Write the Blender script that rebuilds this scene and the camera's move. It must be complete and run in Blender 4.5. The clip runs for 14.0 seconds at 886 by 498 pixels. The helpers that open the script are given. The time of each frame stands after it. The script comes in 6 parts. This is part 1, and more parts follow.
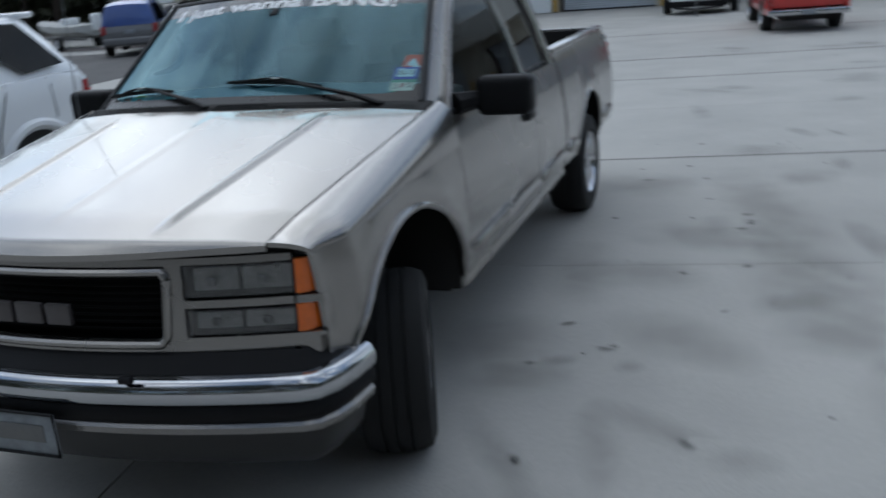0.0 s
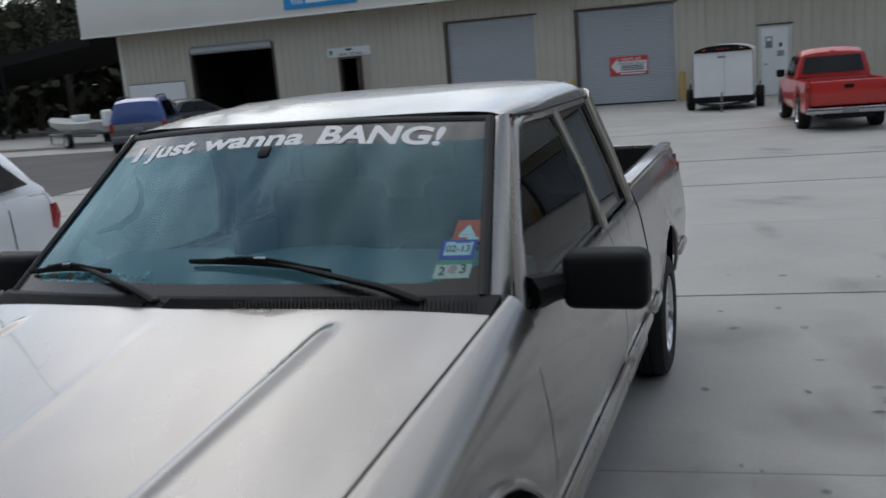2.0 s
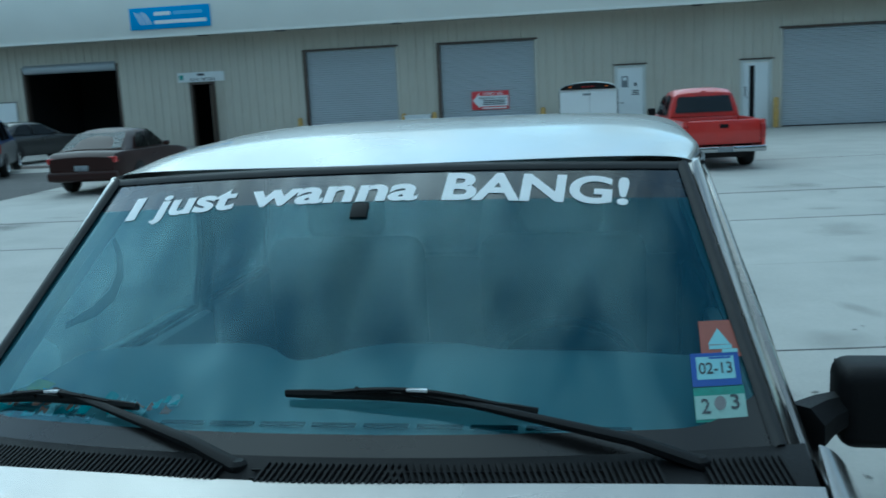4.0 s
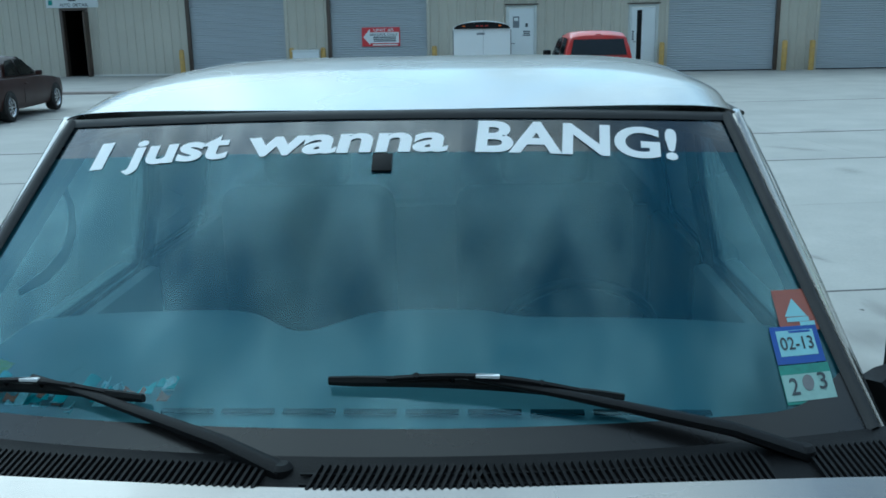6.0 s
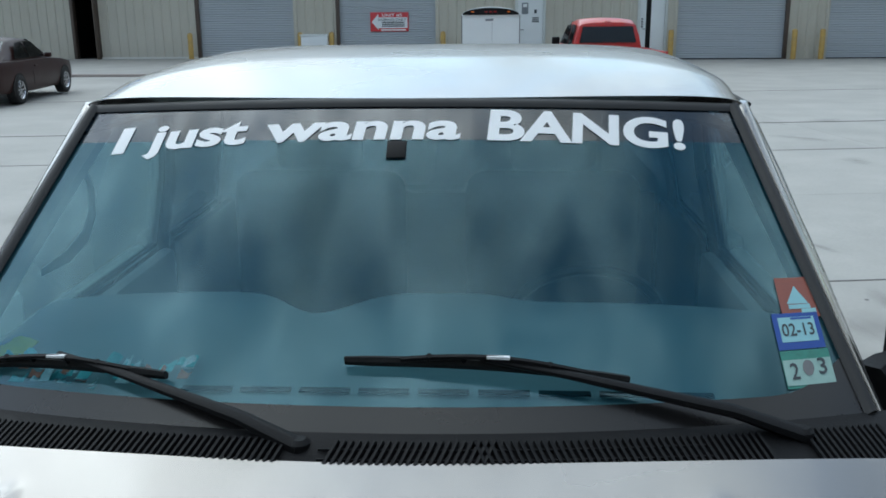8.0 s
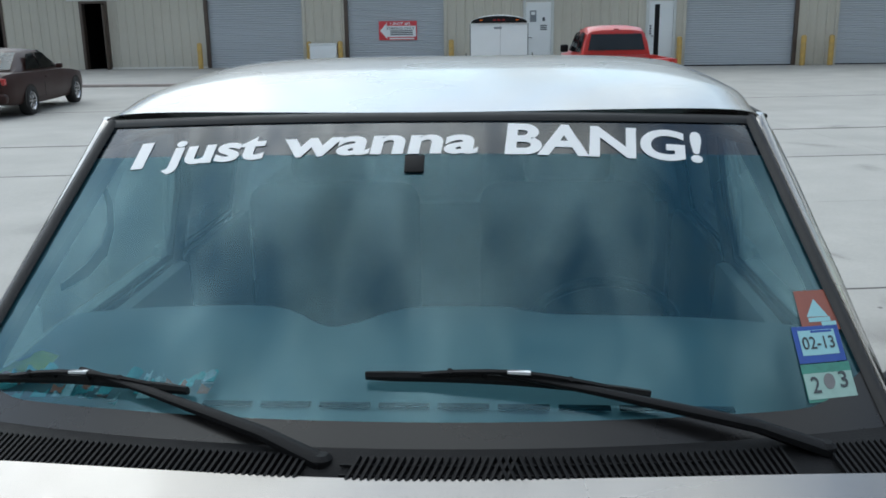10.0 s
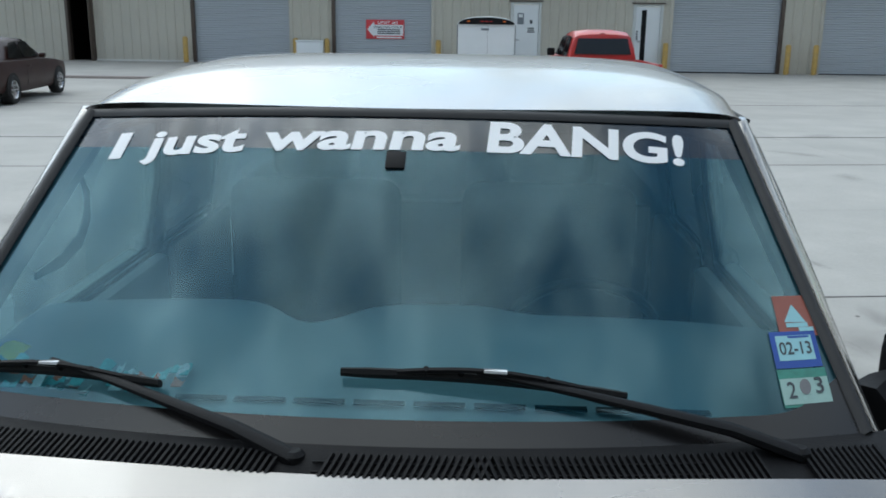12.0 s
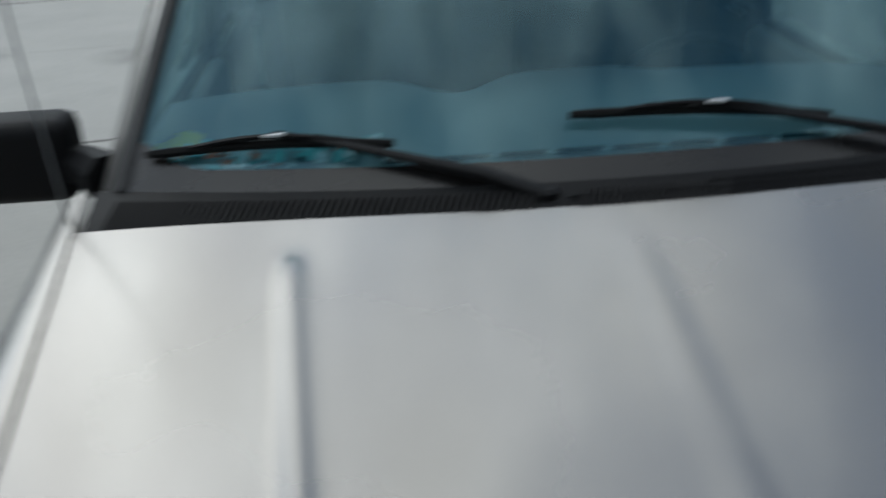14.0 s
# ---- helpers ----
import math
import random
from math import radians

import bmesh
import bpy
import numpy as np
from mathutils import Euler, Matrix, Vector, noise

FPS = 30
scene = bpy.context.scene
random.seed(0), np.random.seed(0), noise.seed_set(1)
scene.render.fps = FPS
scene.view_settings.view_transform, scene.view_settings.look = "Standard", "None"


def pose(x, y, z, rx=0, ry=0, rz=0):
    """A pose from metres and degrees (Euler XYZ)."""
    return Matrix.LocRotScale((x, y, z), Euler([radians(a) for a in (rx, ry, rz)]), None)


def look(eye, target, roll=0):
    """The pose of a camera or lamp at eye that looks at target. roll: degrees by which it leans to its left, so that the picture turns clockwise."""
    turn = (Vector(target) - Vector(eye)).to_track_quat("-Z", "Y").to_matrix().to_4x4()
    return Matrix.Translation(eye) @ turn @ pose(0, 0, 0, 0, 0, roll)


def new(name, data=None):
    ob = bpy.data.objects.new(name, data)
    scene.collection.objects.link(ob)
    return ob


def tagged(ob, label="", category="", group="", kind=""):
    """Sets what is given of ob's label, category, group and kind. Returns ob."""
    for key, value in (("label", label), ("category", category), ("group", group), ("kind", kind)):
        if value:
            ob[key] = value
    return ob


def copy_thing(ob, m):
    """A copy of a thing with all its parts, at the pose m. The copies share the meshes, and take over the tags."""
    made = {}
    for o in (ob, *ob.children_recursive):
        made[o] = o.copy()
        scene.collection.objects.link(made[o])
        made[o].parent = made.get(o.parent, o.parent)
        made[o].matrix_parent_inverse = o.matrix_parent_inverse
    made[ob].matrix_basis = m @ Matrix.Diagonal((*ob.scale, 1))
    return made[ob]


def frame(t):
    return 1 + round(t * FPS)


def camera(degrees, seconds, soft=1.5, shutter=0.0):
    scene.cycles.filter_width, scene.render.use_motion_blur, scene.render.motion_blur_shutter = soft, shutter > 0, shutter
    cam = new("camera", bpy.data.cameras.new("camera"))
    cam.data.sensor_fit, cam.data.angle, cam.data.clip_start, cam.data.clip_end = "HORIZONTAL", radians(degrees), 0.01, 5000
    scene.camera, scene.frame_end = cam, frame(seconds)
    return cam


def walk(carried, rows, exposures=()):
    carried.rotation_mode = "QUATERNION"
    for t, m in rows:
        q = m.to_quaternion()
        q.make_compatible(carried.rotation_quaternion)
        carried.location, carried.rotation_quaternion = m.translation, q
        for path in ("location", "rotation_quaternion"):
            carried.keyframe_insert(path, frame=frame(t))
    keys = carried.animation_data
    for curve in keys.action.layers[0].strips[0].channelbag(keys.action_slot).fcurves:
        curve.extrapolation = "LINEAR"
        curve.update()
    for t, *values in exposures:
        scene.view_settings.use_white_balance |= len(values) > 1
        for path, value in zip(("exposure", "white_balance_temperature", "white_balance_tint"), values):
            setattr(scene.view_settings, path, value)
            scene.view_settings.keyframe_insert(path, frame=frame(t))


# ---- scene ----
cam = camera(51.7, 14.0, 1.7, 0.5)
PATH = [
    (0, (2.203, -2.177, 1.819), (1.543, -0.383, 1.231), -4.6),
    (0.3, (2.066, -1.945, 1.841), (1.305, -0.187, 1.266), -2.3),
    (0.5, (2.040, -1.825, 1.857), (1.260, -0.063, 1.322), -3.1),
    (1, (1.862, -1.522, 1.848), (1.255, 0.307, 1.311), -5.7),
    (1.3, (1.798, -1.319, 1.868), (1.157, 0.514, 1.391), -6.9),
    (1.5, (1.753, -1.190, 1.878), (1.017, 0.628, 1.482), -5.1),
    (2, (1.581, -0.856, 1.921), (0.895, 0.979, 1.520), -4.7),
    (2.1, (1.489, -0.823, 1.917), (0.854, 1.039, 1.554), -4.3),
    (2.2, (1.445, -0.765, 1.934), (0.824, 1.105, 1.590), -2.9),
    (4.3, (0.402, -0.126, 1.947), (0.176, 1.826, 1.576), -2.8),
    (4.5, (0.338, -0.122, 1.958), (0.200, 1.835, 1.567), -2.1),
    (5, (0.242, -0.049, 1.949), (0.114, 1.910, 1.566), -0.1),
    (5.5, (0.201, 0.037, 1.944), (0.081, 1.974, 1.463), -0.1),
    (6, (0.199, 0.059, 1.947), (0.102, 1.995, 1.451), -1.0),
    (6.5, (0.197, 0.042, 1.952), (0.094, 1.977, 1.458), -0.9),
    (7, (0.193, 0.025, 1.959), (0.088, 1.960, 1.462), -0.9),
    (7.5, (0.188, 0.013, 1.956), (0.086, 1.948, 1.459), -0.3),
    (8, (0.190, 0.011, 1.958), (0.080, 1.938, 1.433), -0.5),
    (10.5, (0.168, 0.009, 1.972), (0.036, 1.939, 1.465), -0.8),
    (11, (0.167, 0.008, 1.969), (0.030, 1.936, 1.455), -0.3),
    (11.5, (0.172, -0.002, 1.967), (0.036, 1.927, 1.454), -0.1),
    (12, (0.177, 0.019, 1.963), (0.086, 1.951, 1.455), 0.7),
    (12.5, (0.127, 0.086, 1.942), (0.075, 2.015, 1.416), 1.4),
    (13, (0.112, 0.120, 1.927), (0.045, 2.027, 1.327), 1.9),
    (13.5, (-0.005, 0.069, 1.888), (0.057, 1.939, 1.182), 2.3),
    (13.8, (-0.232, -0.030, 1.837), (-0.018, 1.802, 1.065), 0.9),
    (14, (-0.350, -0.078, 1.873), (-0.245, 1.719, 1.002), -2.6),
]
EXPOSURES = [(0, -0.15, 5700, 4), (0.5, -0.07, 5600, 3), (1.0, -0.33, 6500, 9), (2.2, -0.22, 6050, 6), (4.3, 0.05, 4700, -21), (5.2, 0.16, 4700, -21), (5.8, 0.24, 4850, -17), (7.0, 0.3, 5400, -6), (11.0, 0.42, 6000, 1), (12.7, 0.38, 5800, -1), (13.5, -0.08, 5750, 0), (14.0, 0.0, 6100, 1)]
walk(cam, [(t, look(eye, target, roll)) for t, eye, target, roll in PATH], EXPOSURES)

# ---- light ----
world = bpy.data.worlds.new("world")
scene.world = world
world.use_nodes = True
wn, wl = world.node_tree.nodes, world.node_tree.links
bg = wn["Background"]
sky = wn.new("ShaderNodeTexSky")
sky.sky_type = "NISHITA"
sky.sun_disc = False
sky.sun_elevation = radians(39)
sky.sun_rotation = radians(-38)
sky.dust_density = 0.8
wco = wn.new("ShaderNodeTexCoord")
cn = wn.new("ShaderNodeTexNoise")
cn.inputs["Scale"].default_value = 3.4
cn.inputs["Detail"].default_value = 6
cn.inputs["Roughness"].default_value = 0.62
cr = wn.new("ShaderNodeValToRGB")
cr.color_ramp.elements[0].position, cr.color_ramp.elements[1].position = 0.40, 0.62
cr.color_ramp.elements[0].color = (0.1, 0.1, 0.1, 1)
cm = wn.new("ShaderNodeMix")
cm.data_type = "RGBA"
# cloud deck: three times as bright overhead as at the horizon
wx = wn.new("ShaderNodeSeparateXYZ")
deck = wn.new("ShaderNodeMapRange")
deck.inputs["From Min"].default_value, deck.inputs["From Max"].default_value = 0.0, 1.0
deck.inputs["To Min"].default_value, deck.inputs["To Max"].default_value = 3.6, 8.2
cloud = wn.new("ShaderNodeMix")
cloud.data_type, cloud.blend_type = "RGBA", "MULTIPLY"
cloud.inputs["Factor"].default_value = 1
cloud.inputs["A"].default_value = (1.03, 1.0, 0.99, 1)
wl.new(wco.outputs["Generated"], wx.inputs[0])
wl.new(wx.outputs["Z"], deck.inputs["Value"])
billow, bright, lift = wn.new("ShaderNodeTexNoise"), wn.new("ShaderNodeMapRange"), wn.new("ShaderNodeMath")
billow.inputs["Scale"].default_value, billow.inputs["Detail"].default_value, billow.inputs["Roughness"].default_value = 5.5, 5, 0.55
bright.inputs["From Min"].default_value, bright.inputs["From Max"].default_value = 0.36, 0.64
bright.inputs["To Min"].default_value, bright.inputs["To Max"].default_value = 0.55, 1.75
lift.operation = "MULTIPLY"
wl.new(wco.outputs["Generated"], billow.inputs["Vector"])
wl.new(billow.outputs["Fac"], bright.inputs["Value"])
wl.new(bright.outputs["Result"], lift.inputs[0])
wl.new(deck.outputs["Result"], lift.inputs[1])
# the veiled sun brightens the clouds round it
aim, rim, power, glow, veil = (wn.new(k) for k in ("ShaderNodeVectorMath", "ShaderNodeMath", "ShaderNodeMath", "ShaderNodeMath", "ShaderNodeMath"))
aim.operation, rim.operation, power.operation, glow.operation, veil.operation = "DOT_PRODUCT", "MAXIMUM", "POWER", "MULTIPLY_ADD", "MULTIPLY"
aim.inputs[1].default_value = (-0.478, 0.612, 0.629)
rim.inputs[1].default_value = 0.0
power.inputs[1].default_value = 6.0
glow.inputs[1].default_value, glow.inputs[2].default_value = 1.5, 0.9
wl.new(wco.outputs["Generated"], aim.inputs[0])
wl.new(aim.outputs["Value"], rim.inputs[0])
wl.new(rim.outputs[0], power.inputs[0])
wl.new(power.outputs[0], glow.inputs[0])
wl.new(glow.outputs[0], veil.inputs[0])
wl.new(lift.outputs[0], veil.inputs[1])
wl.new(veil.outputs[0], cloud.inputs["B"])
wl.new(wco.outputs["Generated"], cn.inputs["Vector"])
wl.new(cn.outputs["Fac"], cr.inputs["Fac"])
wl.new(cr.outputs["Color"], cm.inputs["Factor"])
wl.new(sky.outputs["Color"], cm.inputs["A"])
wl.new(cloud.outputs["Result"], cm.inputs["B"])
wl.new(cm.outputs["Result"], bg.inputs["Color"])
bg.inputs["Strength"].default_value = 0.145
sun = new("sun", bpy.data.lights.new("sun", "SUN"))
sun.data.energy, sun.data.angle, sun.data.color = 0.5, radians(110), (1.0, 0.95, 0.88)
sun.rotation_euler = (radians(-51), 0, radians(38))


# ---- materials ----
def mat(name, color, rough=0.5, metal=0.0, vary=0.12, scale=3.0, fine=60.0, bump=0.0, bump_scale=80.0, coat=0.0, spec=0.5, stretch=(1, 1, 1), island=0.0, dirt=None, dirt_amount=0.0, placed=False):
    m = bpy.data.materials.new(name)
    m.use_nodes = True
    n, l = m.node_tree.nodes, m.node_tree.links
    b = n["Principled BSDF"]
    b.inputs["Roughness"].default_value, b.inputs["Metallic"].default_value = rough, metal
    b.inputs["Coat Weight"].default_value, b.inputs["Coat Roughness"].default_value = coat, 0.04
    b.inputs["Specular IOR Level"].default_value = spec
    tc, mp = n.new("ShaderNodeTexCoord"), n.new("ShaderNodeMapping")
    mp.inputs["Scale"].default_value = stretch
    at = n.new("ShaderNodeNewGeometry").outputs["Position"] if placed else tc.outputs["Object"]
    l.new(at, mp.inputs["Vector"])
    big, small = n.new("ShaderNodeTexNoise"), n.new("ShaderNodeTexNoise")
    big.inputs["Scale"].default_value, big.inputs["Detail"].default_value = scale, 5
    small.inputs["Scale"].default_value, small.inputs["Detail"].default_value = fine, 3
    for t in (big, small):
        l.new(mp.outputs["Vector"], t.inputs["Vector"])
    add = n.new("ShaderNodeMath")
    add.operation = "MULTIPLY_ADD"
    add.inputs[1].default_value = 0.4
    l.new(small.outputs["Fac"], add.inputs[0])
    l.new(big.outputs["Fac"], add.inputs[2])
    mr = n.new("ShaderNodeMapRange")
    mr.inputs["From Min"].default_value, mr.inputs["From Max"].default_value = 0.4, 1.0
    mr.inputs["To Min"].default_value, mr.inputs["To Max"].default_value = 1 - vary, 1 + vary
    l.new(add.outputs[0], mr.inputs["Value"])
    mul = n.new("ShaderNodeMix")
    mul.data_type, mul.blend_type = "RGBA", "MULTIPLY"
    mul.inputs["Factor"].default_value = 1
    mul.inputs["A"].default_value = (*color, 1)
    l.new(mr.outputs["Result"], mul.inputs["B"])
    out = mul.outputs["Result"]
    if dirt:
        dn, dr, dm = n.new("ShaderNodeTexNoise"), n.new("ShaderNodeValToRGB"), n.new("ShaderNodeMix")
        dn.inputs["Scale"].default_value, dn.inputs["Detail"].default_value, dn.inputs["Roughness"].default_value = scale * 0.6, 8, 0.65
        dr.color_ramp.elements[0].position, dr.color_ramp.elements[1].position = 0.50, 0.70
        dr.color_ramp.elements[1].color = (dirt_amount, dirt_amount, dirt_amount, 1)
        dm.data_type = "RGBA"
        dm.inputs["B"].default_value = (*dirt, 1)
        l.new(at, dn.inputs["Vector"])
        l.new(dn.outputs["Fac"], dr.inputs["Fac"])
        l.new(dr.outputs["Color"], dm.inputs["Factor"])
        l.new(out, dm.inputs["A"])
        out = dm.outputs["Result"]
    if island:
        oi, im, ir = n.new("ShaderNodeObjectInfo"), n.new("ShaderNodeMix"), n.new("ShaderNodeMapRange")
        ir.inputs["To Min"].default_value, ir.inputs["To Max"].default_value = 1 - island, 1 + island
        l.new(oi.outputs["Random"], ir.inputs["Value"])
        im.data_type, im.blend_type = "RGBA", "MULTIPLY"
        im.inputs["Factor"].default_value = 1
        l.new(out, im.inputs["A"])
        l.new(ir.outputs["Result"], im.inputs["B"])
        out = im.outputs["Result"]
    l.new(out, b.inputs["Base Color"])
    rr = n.new("ShaderNodeMapRange")
    rr.inputs["To Min"].default_value, rr.inputs["To Max"].default_value = rough * 0.8, min(1, rough * 1.2)
    l.new(big.outputs["Fac"], rr.inputs["Value"])
    l.new(rr.outputs["Result"], b.inputs["Roughness"])
    if bump:
        bt, bn = n.new("ShaderNodeTexNoise"), n.new("ShaderNodeBump")
        bt.inputs["Scale"].default_value, bt.inputs["Detail"].default_value = bump_scale, 4
        bn.inputs["Strength"].default_value, bn.inputs["Distance"].default_value = bump, 0.01
        l.new(mp.outputs["Vector"], bt.inputs["Vector"])
        l.new(bt.outputs["Fac"], bn.inputs["Height"])
        l.new(bn.outputs["Normal"], b.inputs["Normal"])
    return m


def glass_mat(name, tint, gloss=1.0, rough=0.01, haze=0.0, haze_color=(0.3, 0.5, 0.55), sheen=(1, 1, 1)):
    m = bpy.data.materials.new(name)
    m.use_nodes = True
    n, l = m.node_tree.nodes, m.node_tree.links
    n.remove(n["Principled BSDF"])
    tr, gl, mx, fr = n.new("ShaderNodeBsdfTransparent"), n.new("ShaderNodeBsdfGlossy"), n.new("ShaderNodeMixShader"), n.new("ShaderNodeFresnel")
    tr.inputs["Color"].default_value = (*tint, 1)
    gl.inputs["Roughness"].default_value = rough
    gl.inputs["Color"].default_value = (*sheen, 1)
    fr.inputs["IOR"].default_value = 1.5
    k = n.new("ShaderNodeMath")
    k.operation = "MULTIPLY"
    k.inputs[1].default_value = gloss
    l.new(fr.outputs["Fac"], k.inputs[0])
    l.new(k.outputs[0], mx.inputs["Fac"])
    base = tr.outputs[0]
    if haze:
        df, hm, hn = n.new("ShaderNodeBsdfDiffuse"), n.new("ShaderNodeMixShader"), n.new("ShaderNodeTexNoise")
        df.inputs["Color"].default_value = (*haze_color, 1)
        hn.inputs["Scale"].default_value, hn.inputs["Detail"].default_value = 3.0, 6
        hk = n.new("ShaderNodeMapRange")
        hk.inputs["To Min"].default_value, hk.inputs["To Max"].default_value = haze * 0.6, haze * 1.4
        l.new(hn.outputs["Fac"], hk.inputs["Value"])
        l.new(hk.outputs["Result"], hm.inputs["Fac"])
        l.new(tr.outputs[0], hm.inputs[1])
        l.new(df.outputs[0], hm.inputs[2])
        base = hm.outputs[0]
    l.new(base, mx.inputs[1])
    l.new(gl.outputs[0], mx.inputs[2])
    l.new(mx.outputs[0], n["Material Output"].inputs["Surface"])
    return m


PAINT = mat("pewter_paint", (0.285, 0.272, 0.259), 0.27, 0.9, 0.06, 1.5, 400, 0.0, coat=0.72, dirt=(0.36, 0.345, 0.32), dirt_amount=0.06)
PAINT.node_tree.nodes["Principled BSDF"].inputs["Coat Roughness"].default_value = 0.06
PAINT_LOW = mat("bumper_cover_paint", (0.014, 0.0135, 0.013), 0.5, 0.2, 0.1, 3, 300, coat=0.3)
BLACK = mat("black_plastic", (0.009, 0.009, 0.010), 0.55, 0, 0.25, 8, 200, 0.15, 300, spec=0.16)
RUBBER = mat("tyre_rubber", (0.012, 0.012, 0.012), 0.9, 0, 0.25, 9, 150, 0.2, 200)
FRIT = mat("black_glass_border", (0.012, 0.011, 0.011), 0.28, 0, 0.2, 8, 200)
SEAL = mat("rubber_seal", (0.014, 0.014, 0.015), 0.6, 0, 0.2, 20, 300)
CHROME = mat("chrome", (0.48, 0.49, 0.51), 0.10, 1.0, 0.05, 4, 200)
ALLOY = mat("polished_alloy", (0.62, 0.62, 0.64), 0.22, 1.0, 0.08, 9, 200)
STEEL = mat("dull_steel", (0.20, 0.20, 0.20), 0.5, 0.7, 0.2, 9, 200)
DARK = mat("underbody_dark", (0.014, 0.013, 0.012), 0.9, 0, 0.3, 4, 50)
# haze and sheen colours paint a teal veil of sky glare into the panes
WSGLASS = glass_mat("windshield_glass", (0.54, 0.76, 0.80), 1.25, 0.01, 0.10, (0.08, 0.31, 0.44), (0.62, 0.90, 1.0))
BANDGLASS = glass_mat("windshield_shade_band", (0.14, 0.20, 0.27), 1.6, 0.01, 0.06, (0.12, 0.24, 0.36))
TINT = glass_mat("tinted_glass", (0.035, 0.04, 0.045), 0.4)
LENS = glass_mat("clear_lens", (0.88, 0.88, 0.88), 0.9, 0.05, 0.06, (0.5, 0.5, 0.5))
AMBER = mat("amber_lens", (0.75, 0.16, 0.015), 0.25, 0, 0.1, 30, 200, coat=0.3)
REDLENS = mat("red_lens", (0.35, 0.02, 0.02), 0.2, 0, 0.1, 30, 200, coat=0.5)
DASH = mat("dashboard_grey", (0.34, 0.37, 0.38), 0.75, 0, 0.12, 4, 250, 0.1, 300)
TRIM_IN = mat("door_trim_grey", (0.36, 0.37, 0.36), 0.8, 0, 0.12, 4, 200)
SEAT = mat("seat_cloth", (0.035, 0.030, 0.028), 0.9, 0, 0.15, 6, 60, spec=0.15)
WHITE = mat("white_vinyl", (0.82, 0.83, 0.84), 0.5, 0, 0.03, 6, 200)
VINYL = mat("bright_white_vinyl", (0.88, 0.89, 0.90), 0.35, 0, 0.02, 6, 200)
WHITE_PAINT = mat("white_car_paint", (0.80, 0.82, 0.84), 0.3, 0, 0.04, 2, 200, coat=0.7)
RED_PAINT = mat("red_car_paint", (0.52, 0.025, 0.02), 0.3, 0, 0.08, 2, 200, coat=0.7)
BROWN_PAINT = mat("dark_brown_car_paint", (0.030, 0.012, 0.010), 0.4, 0.0, 0.1, 2, 200, coat=0.1, spec=0.2)
BLUE_PAINT = mat("blue_car_paint", (0.05, 0.09, 0.28), 0.3, 0.3, 0.1, 2, 200, coat=0.7)
GREY_PAINT = mat("grey_car_paint", (0.17, 0.17, 0.175), 0.4, 0.3, 0.1, 2, 200, coat=0.4)
CONCRETE = mat("worn_concrete", (0.40, 0.39, 0.365), 0.85, 0, 0.13, 0.9, 30, 0.25, 60, dirt=(0.26, 0.25, 0.235), dirt_amount=0.25, island=0.04, placed=True)
APRON = mat("dark_asphalt", (0.085, 0.082, 0.08), 0.95, 0, 0.25, 0.6, 40, 0.4, 80, dirt=(0.14, 0.13, 0.125), dirt_amount=0.6)
JOINT = mat("joint_filler", (0.10, 0.095, 0.09), 0.95, 0, 0.2, 4, 60, 0.2, 90)
ASPHALT = mat("far_ground", (0.16, 0.15, 0.14), 0.95, 0, 0.25, 0.3, 20, 0.3, 30)
SIDING = mat("beige_metal_siding", (0.56, 0.53, 0.45), 0.45, 0.1, 0.05, 0.8, 40, stretch=(1, 1, 0.15), dirt=(0.42, 0.38, 0.31), dirt_amount=0.35)
FASCIA = mat("pale_fascia_metal", (0.74, 0.73, 0.68), 0.45, 0.1, 0.04, 0.6, 40)
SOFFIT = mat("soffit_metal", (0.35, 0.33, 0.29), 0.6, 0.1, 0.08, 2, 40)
ROLLER = mat("grey_roller_door", (0.47, 0.50, 0.53), 0.4, 0.3, 0.06, 1.2, 40, stretch=(0.3, 1, 1))
DOOR_WHITE = mat("white_door_paint", (0.78, 0.80, 0.80), 0.4, 0, 0.03, 2, 60)
FRAME_DARK = mat("dark_brown_trim", (0.10, 0.075, 0.06), 0.5, 0.2, 0.15, 4, 60)
# the rooms' lack of light is put into this near-black base
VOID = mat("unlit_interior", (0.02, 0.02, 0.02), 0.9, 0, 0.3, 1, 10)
YELLOW = mat("weathered_yellow_paint", (0.55, 0.36, 0.10), 0.6, 0, 0.15, 6, 60, dirt=(0.35, 0.28, 0.18), dirt_amount=0.5)
SIGN_RED = mat("red_sign_vinyl", (0.62, 0.05, 0.06), 0.45, 0, 0.04, 4, 60)
SIGN_BLUE = mat("blue_sign_vinyl", (0.03, 0.30, 0.68), 0.45, 0, 0.04, 4, 60)
SIGN_INK = mat("dark_ink", (0.05, 0.06, 0.07), 0.6, 0, 0.05, 9, 60)


